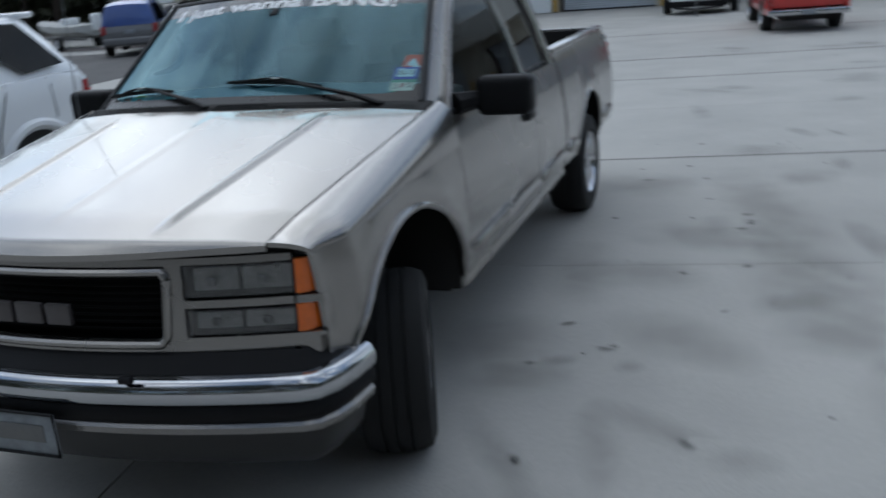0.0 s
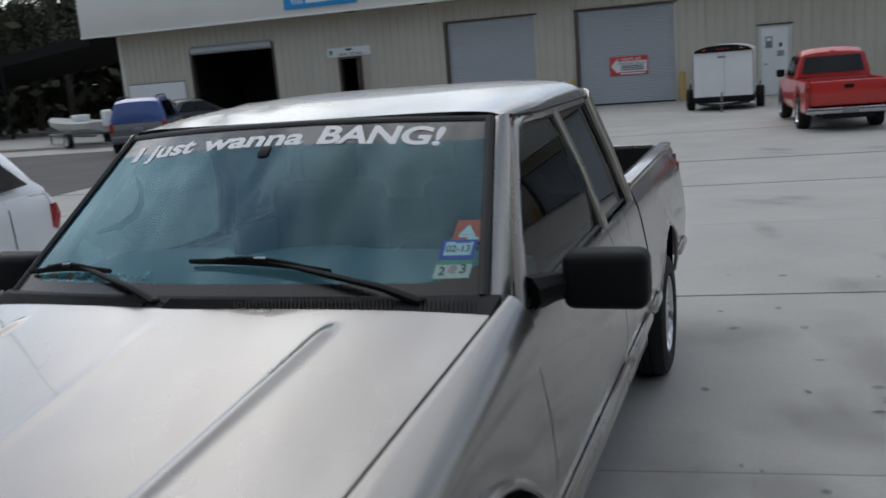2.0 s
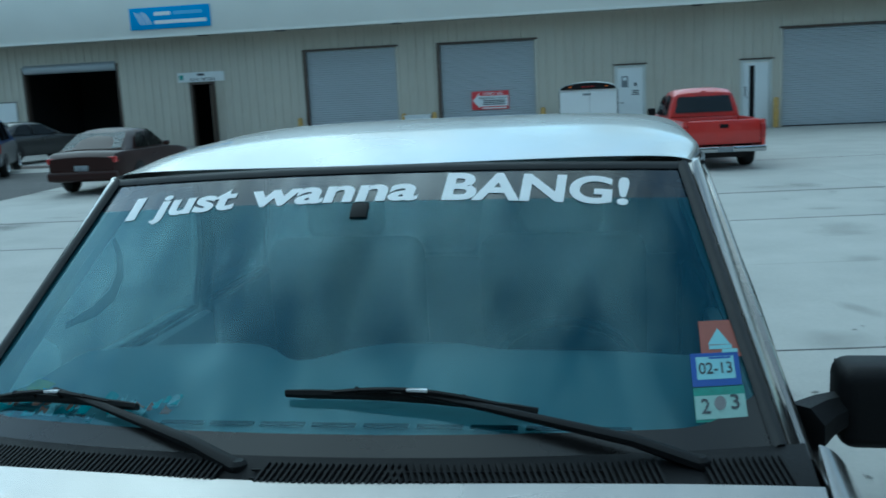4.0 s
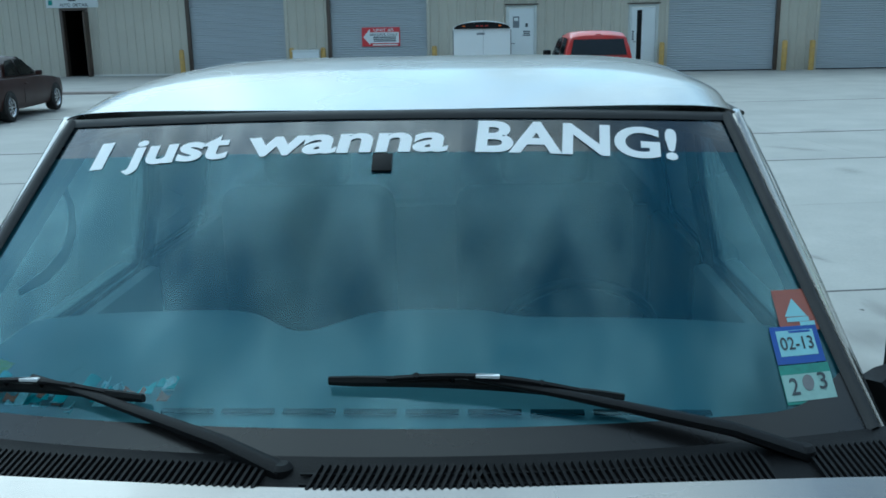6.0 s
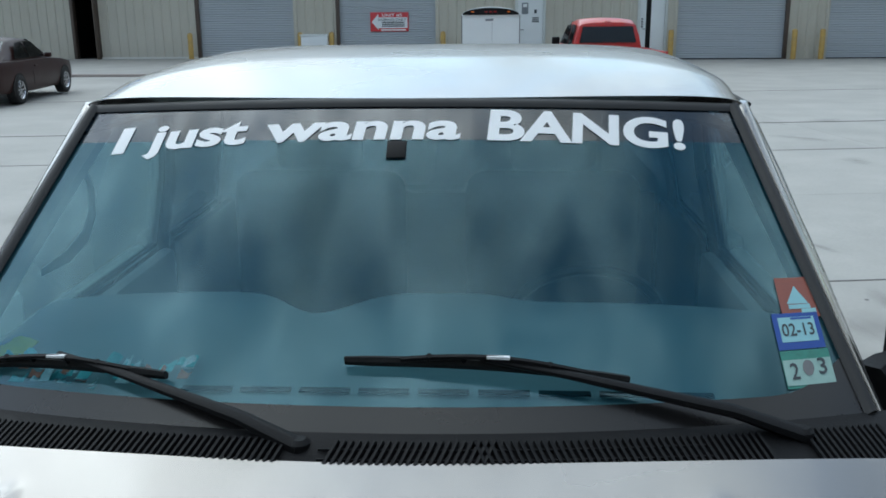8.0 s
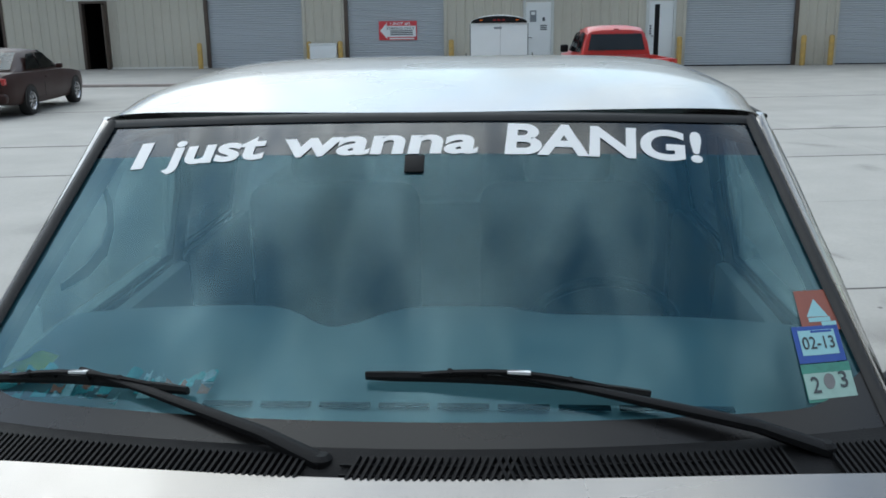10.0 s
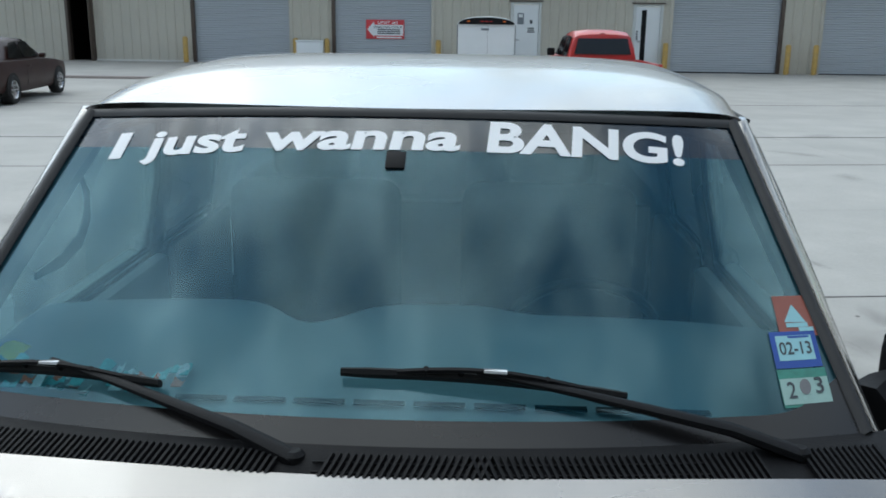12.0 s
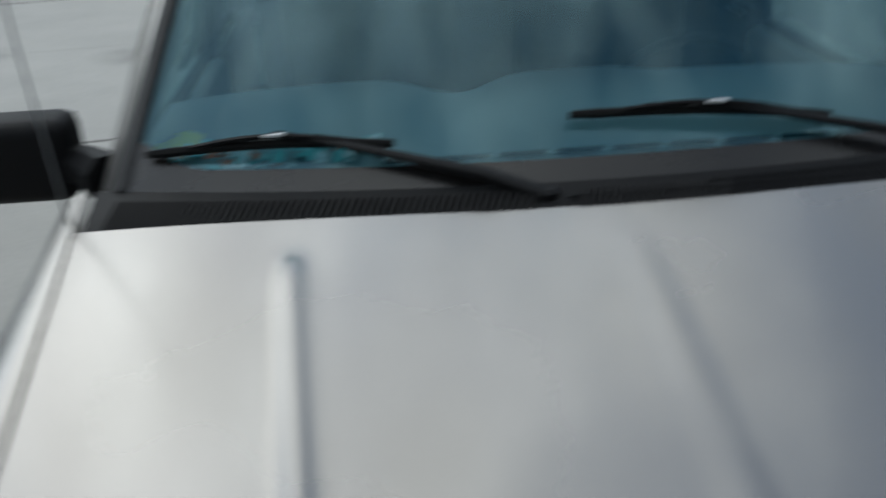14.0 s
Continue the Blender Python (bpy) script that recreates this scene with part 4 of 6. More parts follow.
def build_warehouse():
    wall = tagged(new("wall_warehouse"), "long beige ribbed metal warehouse wall under a deep eave", "wall", kind="structure")
    # siding panels between the openings: a flat sheet with raised ribs
    def sheet(x0, x1, z0, z1):
        bm = bmesh.new()
        x = x0
        prof = []
        while x < x1 - 0.001:
            for dx, d in ((0.0, 0.0), (0.022, 0.03), (0.052, 0.03), (0.074, 0.0), (0.15, 0.0), (0.157, 0.006), (0.170, 0.006), (0.177, 0.0)):
                if x + dx < x1:
                    prof.append((x + dx, d))
            x += 0.305
        prof.append((x1, 0.0))
        lo = [bm.verts.new((a, WALL_Y - d, z0)) for a, d in prof]
        hi = [bm.verts.new((a, WALL_Y - d, z1)) for a, d in prof]
        for i in range(len(prof) - 1):
            bm.faces.new((lo[i], lo[i + 1], hi[i + 1], hi[i]))
        box(x0, x1, WALL_Y + 0.002, WALL_Y + 0.2, z0, z1, bm=bm)
        part("siding_panel", bm, SIDING, wall, smooth=False)
    edge = LEFT
    for x0, x1, top in OPENINGS:
        sheet(edge, x0, 0.0, EAVE + 0.3)
        sheet(x0, x1, top, EAVE + 0.3)
        edge = x1
    sheet(edge, RIGHT, 0.0, EAVE + 0.3)
    part("corner_trim", box(LEFT - 0.06, LEFT + 0.10, WALL_Y - 0.05, WALL_Y + 0.1, 0, EAVE, 0.01), FASCIA, wall)
    part("end_wall", box(LEFT - 0.02, LEFT + 0.15, WALL_Y + 0.1, WALL_Y + 20, 0, 5.2), SIDING, wall)
    part("base_strip", box(-13.1, -9.75, WALL_Y - 0.045, WALL_Y - 0.034, 0.1, 0.19), FASCIA, wall)

    # canopy: fascia and soffit
    can = tagged(new("canopy"), "pale metal fascia and soffit along the warehouse eave", "roof", kind="structure")
    part("fascia", box(LEFT - 0.75, RIGHT, 29.7, 29.85, EAVE, 5.9, 0.02), FASCIA, can)
    part("drip_edge", box(LEFT - 0.75, RIGHT, 29.66, 29.698, EAVE - 0.03, EAVE + 0.05, 0.008), FASCIA, can)
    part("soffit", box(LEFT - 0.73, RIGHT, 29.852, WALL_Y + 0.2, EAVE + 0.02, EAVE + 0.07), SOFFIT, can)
    part("fascia_return", box(LEFT - 0.75, LEFT - 0.62, 29.86, 50, EAVE, 5.9), FASCIA, can)
    part("roof_deck", box(LEFT - 0.6, RIGHT, 29.86, 51, 5.3, 5.4), FASCIA, can)
    for x in (-13.0, -10.2, -6.2, 3.4, 12.0):
        part("soffit_lamp", box(x - 0.16, x + 0.16, 29.95, 30.25, EAVE - 0.04, EAVE + 0.018, 0.02), BLACK, can)

    # roller doors with bowed slats
    def roller(x0, x1, top, name):
        d = tagged(new(name), "grey corrugated steel roller door, closed", "door", kind="structure")
        n = int(top / 0.075)
        for i in range(n):
            z = 0.03 + i * (top - 0.03) / n
            h = (top - 0.03) / n
            bm = grid(lambda u, v: (lerp(x0 + 0.04, x1 - 0.04, u), WALL_Y + 0.10 - 0.022 * math.sin(v * math.pi) ** 0.7, z + h * v), 1, 5)
            part("slat", bm, ROLLER, d)
        part("bottom_bar", box(x0 + 0.04, x1 - 0.04, WALL_Y + 0.06, WALL_Y + 0.12, 0.0, 0.05, 0.01), BLACK, d)
        for x in (x0, x1):
            part("jamb", box(x - 0.06, x + 0.055, WALL_Y - 0.045, WALL_Y + 0.13, 0, top + 0.05, 0.01), FRAME_DARK if (x == x0) == (x < 0) else SIDING, d)
        part("header", box(x0 - 0.06, x1 + 0.06, WALL_Y - 0.046, WALL_Y + 0.13, top, top + 0.07, 0.01), FRAME_DARK, d)
    for k, i in enumerate((2, 3, 6, 7, 8)):
        roller(*OPENINGS[i], "door_%d" % (k + 1))

    # open bay and open doorway; near-black surfaces paint the unlit room behind
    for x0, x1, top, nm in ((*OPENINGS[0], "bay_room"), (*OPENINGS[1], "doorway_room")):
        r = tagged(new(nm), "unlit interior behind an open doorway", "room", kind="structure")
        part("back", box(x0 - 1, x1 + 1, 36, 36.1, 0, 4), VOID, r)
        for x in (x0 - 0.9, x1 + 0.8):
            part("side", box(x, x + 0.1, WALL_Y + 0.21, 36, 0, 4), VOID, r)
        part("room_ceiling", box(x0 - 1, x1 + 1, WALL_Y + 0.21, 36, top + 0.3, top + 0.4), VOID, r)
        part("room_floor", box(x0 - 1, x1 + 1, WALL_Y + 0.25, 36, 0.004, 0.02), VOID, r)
        for x in (x0, x1):
            part("jamb", box(x - 0.05, x + 0.05, WALL_Y - 0.045, WALL_Y + 0.21, 0, top, 0.008), FRAME_DARK, r)
        part("header", box(x0 - 0.05, x1 + 0.05, WALL_Y - 0.045, WALL_Y + 0.21, top - 0.02, top + 0.06, 0.008), FRAME_DARK, r)
    part("rolled_door", tube([(-20.45, WALL_Y + 0.05, 3.12), (-16.8, WALL_Y + 0.05, 3.12)], 0.17, 14), ROLLER, r)
    part("open_leaf", box(-13.14, -13.10, WALL_Y - 0.34, WALL_Y - 0.05, 0.02, 2.26, 0.006), FRAME_DARK, r)

    # white doors
    def leaf_door(x0, x1, top, name, label):
        d = tagged(new(name), label, "door", kind="structure")
        part("frame", box(x0 - 0.05, x0 + 0.04, WALL_Y - 0.05, WALL_Y + 0.12, 0, top + 0.05, 0.008), FRAME_W, d)
        part("frame", box(x1 - 0.04, x1 + 0.05, WALL_Y - 0.05, WALL_Y + 0.12, 0, top + 0.05, 0.008), FRAME_W, d)
        part("frame", box(x0 + 0.041, x1 - 0.041, WALL_Y - 0.05, WALL_Y + 0.12, top - 0.03, top + 0.05, 0.008), FRAME_W, d)
        part("leaf", box(x0 + 0.045, x1 - 0.045, WALL_Y - 0.01, WALL_Y + 0.04, 0.02, top - 0.035, 0.006), DOOR_WHITE, d)
        part("door_handle", tube([(x0 + 0.12, WALL_Y - 0.06, 1.0), (x0 + 0.24, WALL_Y - 0.06, 1.0)], 0.014, 8), STEEL, d)
        part("rain_hood", box(x0 - 0.10, x1 + 0.10, WALL_Y - 0.11, WALL_Y - 0.045, top + 0.06, top + 0.10, 0.008), FRAME_DARK, d)
        return d
    d = leaf_door(*OPENINGS[4], "door_6", "white steel door with a small dark notice")
    part("notice", box(1.07, 1.28, WALL_Y - 0.02, WALL_Y - 0.012, 1.50, 1.86), SIGN_GREY, d, "dark grey notice")
    part("notice_bar", box(1.11, 1.24, WALL_Y - 0.026, WALL_Y - 0.021, 1.72, 1.82), DOOR_WHITE, d)
    for z, w in ((1.52, 0.04), (1.36, 0.11), (1.30, 0.10), (1.24, 0.12)):
        part("notice_bar", box(1.52 - w, 1.52 + w, WALL_Y - 0.018, WALL_Y - 0.0105, z, z + (0.12 if z > 1.5 else 0.035)), SIGN_INK, d)
    d = leaf_door(*OPENINGS[5], "door_7", "white steel door with a narrow dark glass slit")
    part("slit_window", box(5.10, 5.26, WALL_Y - 0.016, WALL_Y - 0.0105, 0.22, 2.0, 0.002), BLACK, d, "tall narrow dark pane")
    for z in (1.05, 1.13, 1.21, 1.29):
        part("notice_bar", box(4.95, 5.01, WALL_Y - 0.018, WALL_Y - 0.0105, z, z + 0.05), SIGN_INK, d)

    # signs
    s = tagged(thing("warehouse_sign", -13.9, 29.66, 4.56), "blue rectangular sign with white markings on the fascia", "sign")
    part("board", box(-1.45, 1.45, -0.03, 0.03, -0.36, 0.36, 0.01), SIGN_BLUE, s)
    for k in range(4):
        part("mark", tube([(-1.25 + 0.12 * k, -0.036, 0.22 - 0.05 * (k % 2)), (-1.02 + 0.12 * k, -0.036, -0.2)], 0.03, 4, 0.3, up=(0, 1, 0)), WHITE, s)
    part("bar", box(-0.55, 0.05, -0.036, -0.031, 0.08, 0.20), WHITE, s)
    part("bar", box(0.15, 1.2, -0.036, -0.031, 0.08, 0.20), SIGN_BLUE2, s)
    part("bar", box(-0.55, 1.32, -0.036, -0.031, -0.20, -0.08), WHITE, s)
    s = tagged(thing("doorway_sign", -13.56, WALL_Y - 0.06, 2.56), "white sign board with grey lettering bars above an open doorway", "sign")
    part("board", box(-0.88, 0.88, -0.02, 0.02, -0.17, 0.17, 0.006), DOOR_WHITE, s)
    part("emblem", box(-0.80, -0.66, -0.028, -0.021, -0.08, 0.08), SIGN_GREEN, s)
    lettering("AUTO", 0.15, lambda u, v, d: (lerp(-0.42, -0.05, u), -0.022 - d, -0.13 + v * 0.95), "word", SIGN_INK, s, 0.01, 0.003)
    lettering("DETAIL", 0.15, lambda u, v, d: (lerp(0.03, 0.55, u), -0.022 - d, -0.13 + v * 0.95), "word", SIGN_INK, s, 0.01, 0.003)
    part("bar", box(-0.12, 0.14, -0.026, -0.021, 0.04, 0.12), SIGN_INK, s)
    s = tagged(thing("parking_sign", -3.29, WALL_Y + 0.055, 1.28), "red and white arrow sign reserving a parking space", "sign")
    part("board", box(-0.635, 0.635, -0.02, 0.02, -0.31, 0.31, 0.008), SIGN_RED, s)
    arrow = [(-0.59, 0.0), (-0.36, 0.26), (-0.36, 0.15), (0.60, 0.15), (0.60, -0.20), (-0.36, -0.20), (-0.36, -0.26)]
    part("arrow", prism(arrow, -0.006, "y", -0.021), WHITE, s, "white arrow pointing along the wall", smooth=False)
    lettering("UNIT #5", 0.155, lambda u, v, d: (lerp(-0.24, 0.42, u), -0.022 - d, 0.175 + v * 0.85), "lettering", WHITE, s, 0.012, 0.003)
    lettering("PARKING ONLY", 0.135, lambda u, v, d: (lerp(-0.36, 0.56, u), -0.0275 - d, 0.03 + v * 0.85), "lettering", SIGN_INK, s, 0.008, 0.003)
    for z in (-0.03, -0.09, -0.15):
        part("bar", box(-0.25, 0.50, -0.031, -0.0275, z, z + 0.035), SIGN_INK, s)
    part("bar", box(-0.28, 0.55, -0.026, -0.021, -0.28, -0.235), WHITE, s)

    s = tagged(thing("notice_board", -22.25, WALL_Y - 0.08, 1.55), "plain white board leaning on the wall beside the open bay", "board")
    part("board", box(-1.35, 1.35, -0.03, 0.03, -1.5, 0.42, 0.01), DOOR_WHITE, s)
    part("frame", box(-1.38, 1.38, -0.02, 0.034, 0.425, 0.46, 0.005), STEEL, s)
    s = tagged(thing("utility_box", -5.72, WALL_Y - 0.30, 0.0), "white utility box against the wall between roller doors", "box")
    part("body", box(-0.44, 0.44, -0.25, 0.25, 0.02, 0.86, 0.02), DOOR_WHITE, s)
    part("lid", box(-0.46, 0.46, -0.27, 0.27, 0.865, 0.91, 0.01), DOOR_WHITE, s)

    # bollards beside the roller doors
    first = None
    for x in (-9.92, -6.22, -5.18, -1.5, 5.88, 9.80, 10.68, 14.6):
        if first is None:
            first = tagged(thing("bollard", x, WALL_Y - 0.32, 0), "weathered yellow steel bollard beside a roller door", "bollard", "bollards along the warehouse")
            part("post", tube([(0, 0, 0), (0, 0, 0.92), (0, 0, 0.96), (0, 0, 0.98)], [0.085, 0.085, 0.07, 0.03], 16, up=(0, 1, 0)), YELLOW, first)
            part("base_collar", lathe([(0.0, 0.085), (0.0, 0.11), (0.02, 0.10), (0.025, 0.085)], 16), STEEL, first).matrix_basis = pose(0, 0, 0, 0, -90, 0)
        else:
            copy_thing(first, pose(x, WALL_Y - 0.32, 0))
    walk_ = tagged(new("kerb_walk"), "raised concrete walk with a kerb before the warehouse", "pavement", kind="structure")
    part("walk_slab", box(-30, -8.2, 24.2, WALL_Y + 0.2, -0.2, 0.13, 0.02), CONCRETE, walk_)
    part("kerb", box(-30, -8.2, 24.03, 24.19, -0.2, 0.14, 0.03), KERB, walk_)


FRAME_W = mat("door_frame_grey", (0.60, 0.62, 0.60), 0.5, 0.1, 0.06, 4, 60)
SIGN_GREY = mat("grey_notice", (0.20, 0.22, 0.24), 0.5, 0, 0.1, 9, 60)
SIGN_BLUE2 = mat("light_blue_vinyl", (0.20, 0.48, 0.80), 0.45, 0, 0.04, 4, 60)
SIGN_GREEN = mat("green_vinyl", (0.05, 0.30, 0.25), 0.45, 0, 0.04, 4, 60)
KERB = mat("kerb_concrete", (0.30, 0.26, 0.24), 0.9, 0, 0.15, 2, 40, 0.3, 60)
before = set(bpy.data.objects)
build_warehouse()
# the whole front stands a little further off, on the lower end of the falling lot
FAR = Matrix.Translation((0.2, 0, 1.95)) @ Matrix.Scale(1.18, 4) @ Matrix.Translation((-0.2, 0, -1.95))
for ob in set(bpy.data.objects) - before:
    if ob.parent is None:
        ob.matrix_basis = FAR @ ob.matrix_basis


# ---- other vehicles ----
def loft(sections):
    """A closed body through rings of equal length."""
    bm = bmesh.new()
    rings = [[bm.verts.new(p) for p in s] for s in sections]
    n = len(rings[0])
    for a, b in zip(rings, rings[1:]):
        for k in range(n):
            bm.faces.new((a[k], a[(k + 1) % n], b[(k + 1) % n], b[k]))
    bm.faces.new(rings[0][::-1])
    bm.faces.new(rings[-1])
    return bm


def section(y, low, top, half, crown=0.03, tuck=0.04):
    """A ring of a car's lower body at y."""
    right = [(half * 0.90, low), (half * 0.97, low + 0.07), (half, low + 0.40 * (top - low)), (half * 0.995, low + 0.68 * (top - low)), (half - tuck * 0.5, top - 0.06), (half - tuck, top - 0.015), (half - tuck - 0.08, top), (half * 0.4, top + crown * 0.8), (0, top + crown)]
    return [(x, y, z) for x, z in right] + [(-x, y, z) for x, z in right[-2::-1]]


def house(y, low, top, wide, narrow, crown=0.03):
    """A ring of a car's cabin at y."""
    right = [(wide, low), (lerp(wide, narrow, 0.5) + 0.012, lerp(low, top, 0.5)), (narrow, top - 0.05), (narrow - 0.05, top - 0.008), (narrow * 0.5, top + crown * 0.8), (0, top + crown)]
    return [(x, y, z) for x, z in right] + [(-x, y, z) for x, z in right[-2::-1]]


def car_wheels(parent, half, front, rear, radius):
    k = radius / TYRE
    for y in (front, rear):
        for sx in (1, -1):
            w = wheel(parent, sx * (half - 0.092), y, sx)
            w.matrix_basis = pose(sx * (half - 0.092), y, radius) @ Matrix.Scale(k, 4)
            # near-black plate on the closed body paints the wheel opening's shade
            part("wheel_arch", prism([(y + (radius + 0.04) * math.cos(a), radius + 0.01 + (radius + 0.035) * math.sin(a)) for a in np.linspace(-0.35, math.pi + 0.35, 26)], -sx * 0.16, "x", sx * (half + 0.003)), DARK, parent)


def pane(parent, points, sx_list=(1, -1), name="window_glass", material=None):
    """A glass plate given by (x, y, z) on one side, laid on both."""
    for sx in sx_list:
        bm = bmesh.new()
        lo = [bm.verts.new((sx * x, y, z)) for x, y, z in points]
        c = sum((v.co for v in lo), Vector()) / len(lo)
        nrm = (lo[1].co - lo[0].co).cross(lo[2].co - lo[0].co).normalized()
        if nrm.dot(c - Vector((0, c.y, 0.7))) < 0 and abs(nrm.x) > 0.3:
            nrm = -nrm
        bm.faces.new(lo)
        bmesh.ops.solidify(bm, geom=bm.faces[:], thickness=0.006)
        part(name, bm, material or CARGLASS, parent)


def build_suv():
    s = tagged(thing("suv", -4.49, 0, 0, 0), "white sport utility vehicle parked beside the pickup", "car")
    h = 0.99
    st = [(-0.30, 0.42, 0.80, 0.72), (-0.22, 0.34, 0.92, 0.86), (0.0, 0.30, 1.00, 0.95), (0.55, 0.28, 1.06, h), (1.1, 0.28, 1.12, h), (2.2, 0.28, 1.16, h), (3.4, 0.28, 1.20, h), (4.2, 0.32, 1.22, h - 0.01), (4.52, 0.36, 1.20, 0.955), (4.68, 0.40, 1.12, 0.90), (4.74, 0.46, 1.02, 0.84)]
    part("body", loft([section(*a) for a in st]), WHITE_PAINT, s)
    st = [(1.02, 1.10, 1.14, 0.90, 0.84), (1.35, 1.12, 1.34, 0.91, 0.80), (1.85, 1.14, 1.62, 0.92, 0.74), (2.2, 1.15, 1.715, 0.93, 0.735), (3.0, 1.18, 1.745, 0.93, 0.735), (3.9, 1.20, 1.72, 0.92, 0.72), (4.25, 1.20, 1.68, 0.91, 0.70), (4.42, 1.20, 1.50, 0.90, 0.76), (4.58, 1.18, 1.28, 0.88, 0.83)]
    part("cabin", loft([house(*a) for a in st]), WHITE_PAINT, s)
    for pts in ([(0.929, 3.87, 1.245), (0.924, 4.36, 1.285), (0.80, 4.02, 1.645), (0.79, 3.25, 1.665)],
                [(0.928, 2.62, 1.20), (0.935, 3.52, 1.225), (0.80, 3.06, 1.665), (0.80, 2.62, 1.665)],
                [(0.925, 1.62, 1.18), (0.93, 2.55, 1.20), (0.80, 2.55, 1.66), (0.80, 2.10, 1.63)]):
        pane(s, [(x + 0.012, y, z) for x, y, z in pts])
    pane(s, [(-0.78, 4.585, 1.24), (0.78, 4.585, 1.24), (0.66, 4.34, 1.60), (-0.66, 4.34, 1.60)], (1,), "rear_glass")
    pane(s, [(-0.82, 1.10, 1.17), (0.82, 1.10, 1.17), (0.70, 1.90, 1.66), (-0.70, 1.90, 1.66)], (1,), "windshield")
    part("spoiler", box(-0.66, 0.66, 4.16, 4.42, 1.675, 1.725, 0.02), WHITE_PAINT, s)
    for sx in (1, -1):
        part("roof_rail", tube([(sx * 0.68, 2.1, 1.74), (sx * 0.69, 2.4, 1.80), (sx * 0.69, 3.7, 1.80), (sx * 0.68, 3.95, 1.75)], 0.018, 8), STEEL, s)
        part("tail_lamp", tube([(sx * 0.90, 4.56, 0.92), (sx * 0.885, 4.585, 1.02), (sx * 0.87, 4.58, 1.10)], [0.06, 0.075, 0.07], 8), REDLENS, s, "red tail lamp")
        part("lamp_cap", tube([(sx * 0.87, 4.57, 1.10), (sx * 0.855, 4.53, 1.19)], [0.072, 0.05], 8), LENS, s)
        part("door_handle", tube([(sx * 0.985, 3.22, 1.04), (sx * 1.012, 3.27, 1.045), (sx * 1.012, 3.39, 1.045), (sx * 0.985, 3.44, 1.04)], 0.013, 8), WHITE_PAINT, s)
        part("door_seam", tube([(sx * 0.985, 3.40, 0.5), (sx * 0.997, 3.44, 0.8), (sx * 0.975, 3.60, 1.10), (sx * 0.948, 3.63, 1.19)], 0.005, 4), SEAL, s)
        part("door_seam", tube([(sx * 0.985, 2.56, 0.4), (sx * 0.998, 2.58, 0.75), (sx * 0.948, 2.58, 1.16)], 0.005, 4), SEAL, s)
        part("fuel_seam", tube([(sx * 0.984, 4.12, 0.85), (sx * 0.965, 4.12, 1.12), (sx * 0.945, 4.10, 1.19)], 0.004, 4), SEAL, s)
        for y in (0.70, 3.86):
            part("arch_flare", tube([(sx * 0.978, y - 0.47 * math.cos(a), 0.37 + 0.47 * math.sin(a)) for a in np.linspace(0.1, math.pi - 0.1, 24)], 0.045, 8), WHITE_PAINT, s)
        part("side_mirror", box(sx * 0.96, sx * 1.15, 1.62, 1.74, 1.12, 1.26, 0.03), WHITE_PAINT, s)
        part("head_lamp", box(sx * 0.55, sx * 0.84, -0.27, -0.10, 0.78, 0.92, 0.03), LENS, s)
    part("rear_bumper", loft([[(x, y, z) for x, z in ((0.9, 0.40), (0.93, 0.55), (0.9, 0.72), (-0.9, 0.72), (-0.93, 0.55), (-0.9, 0.40))] for y in (4.45, 4.72, 4.80)]), GREY_PAINT, s)
    car_wheels(s, h, 0.70, 3.86, 0.37)


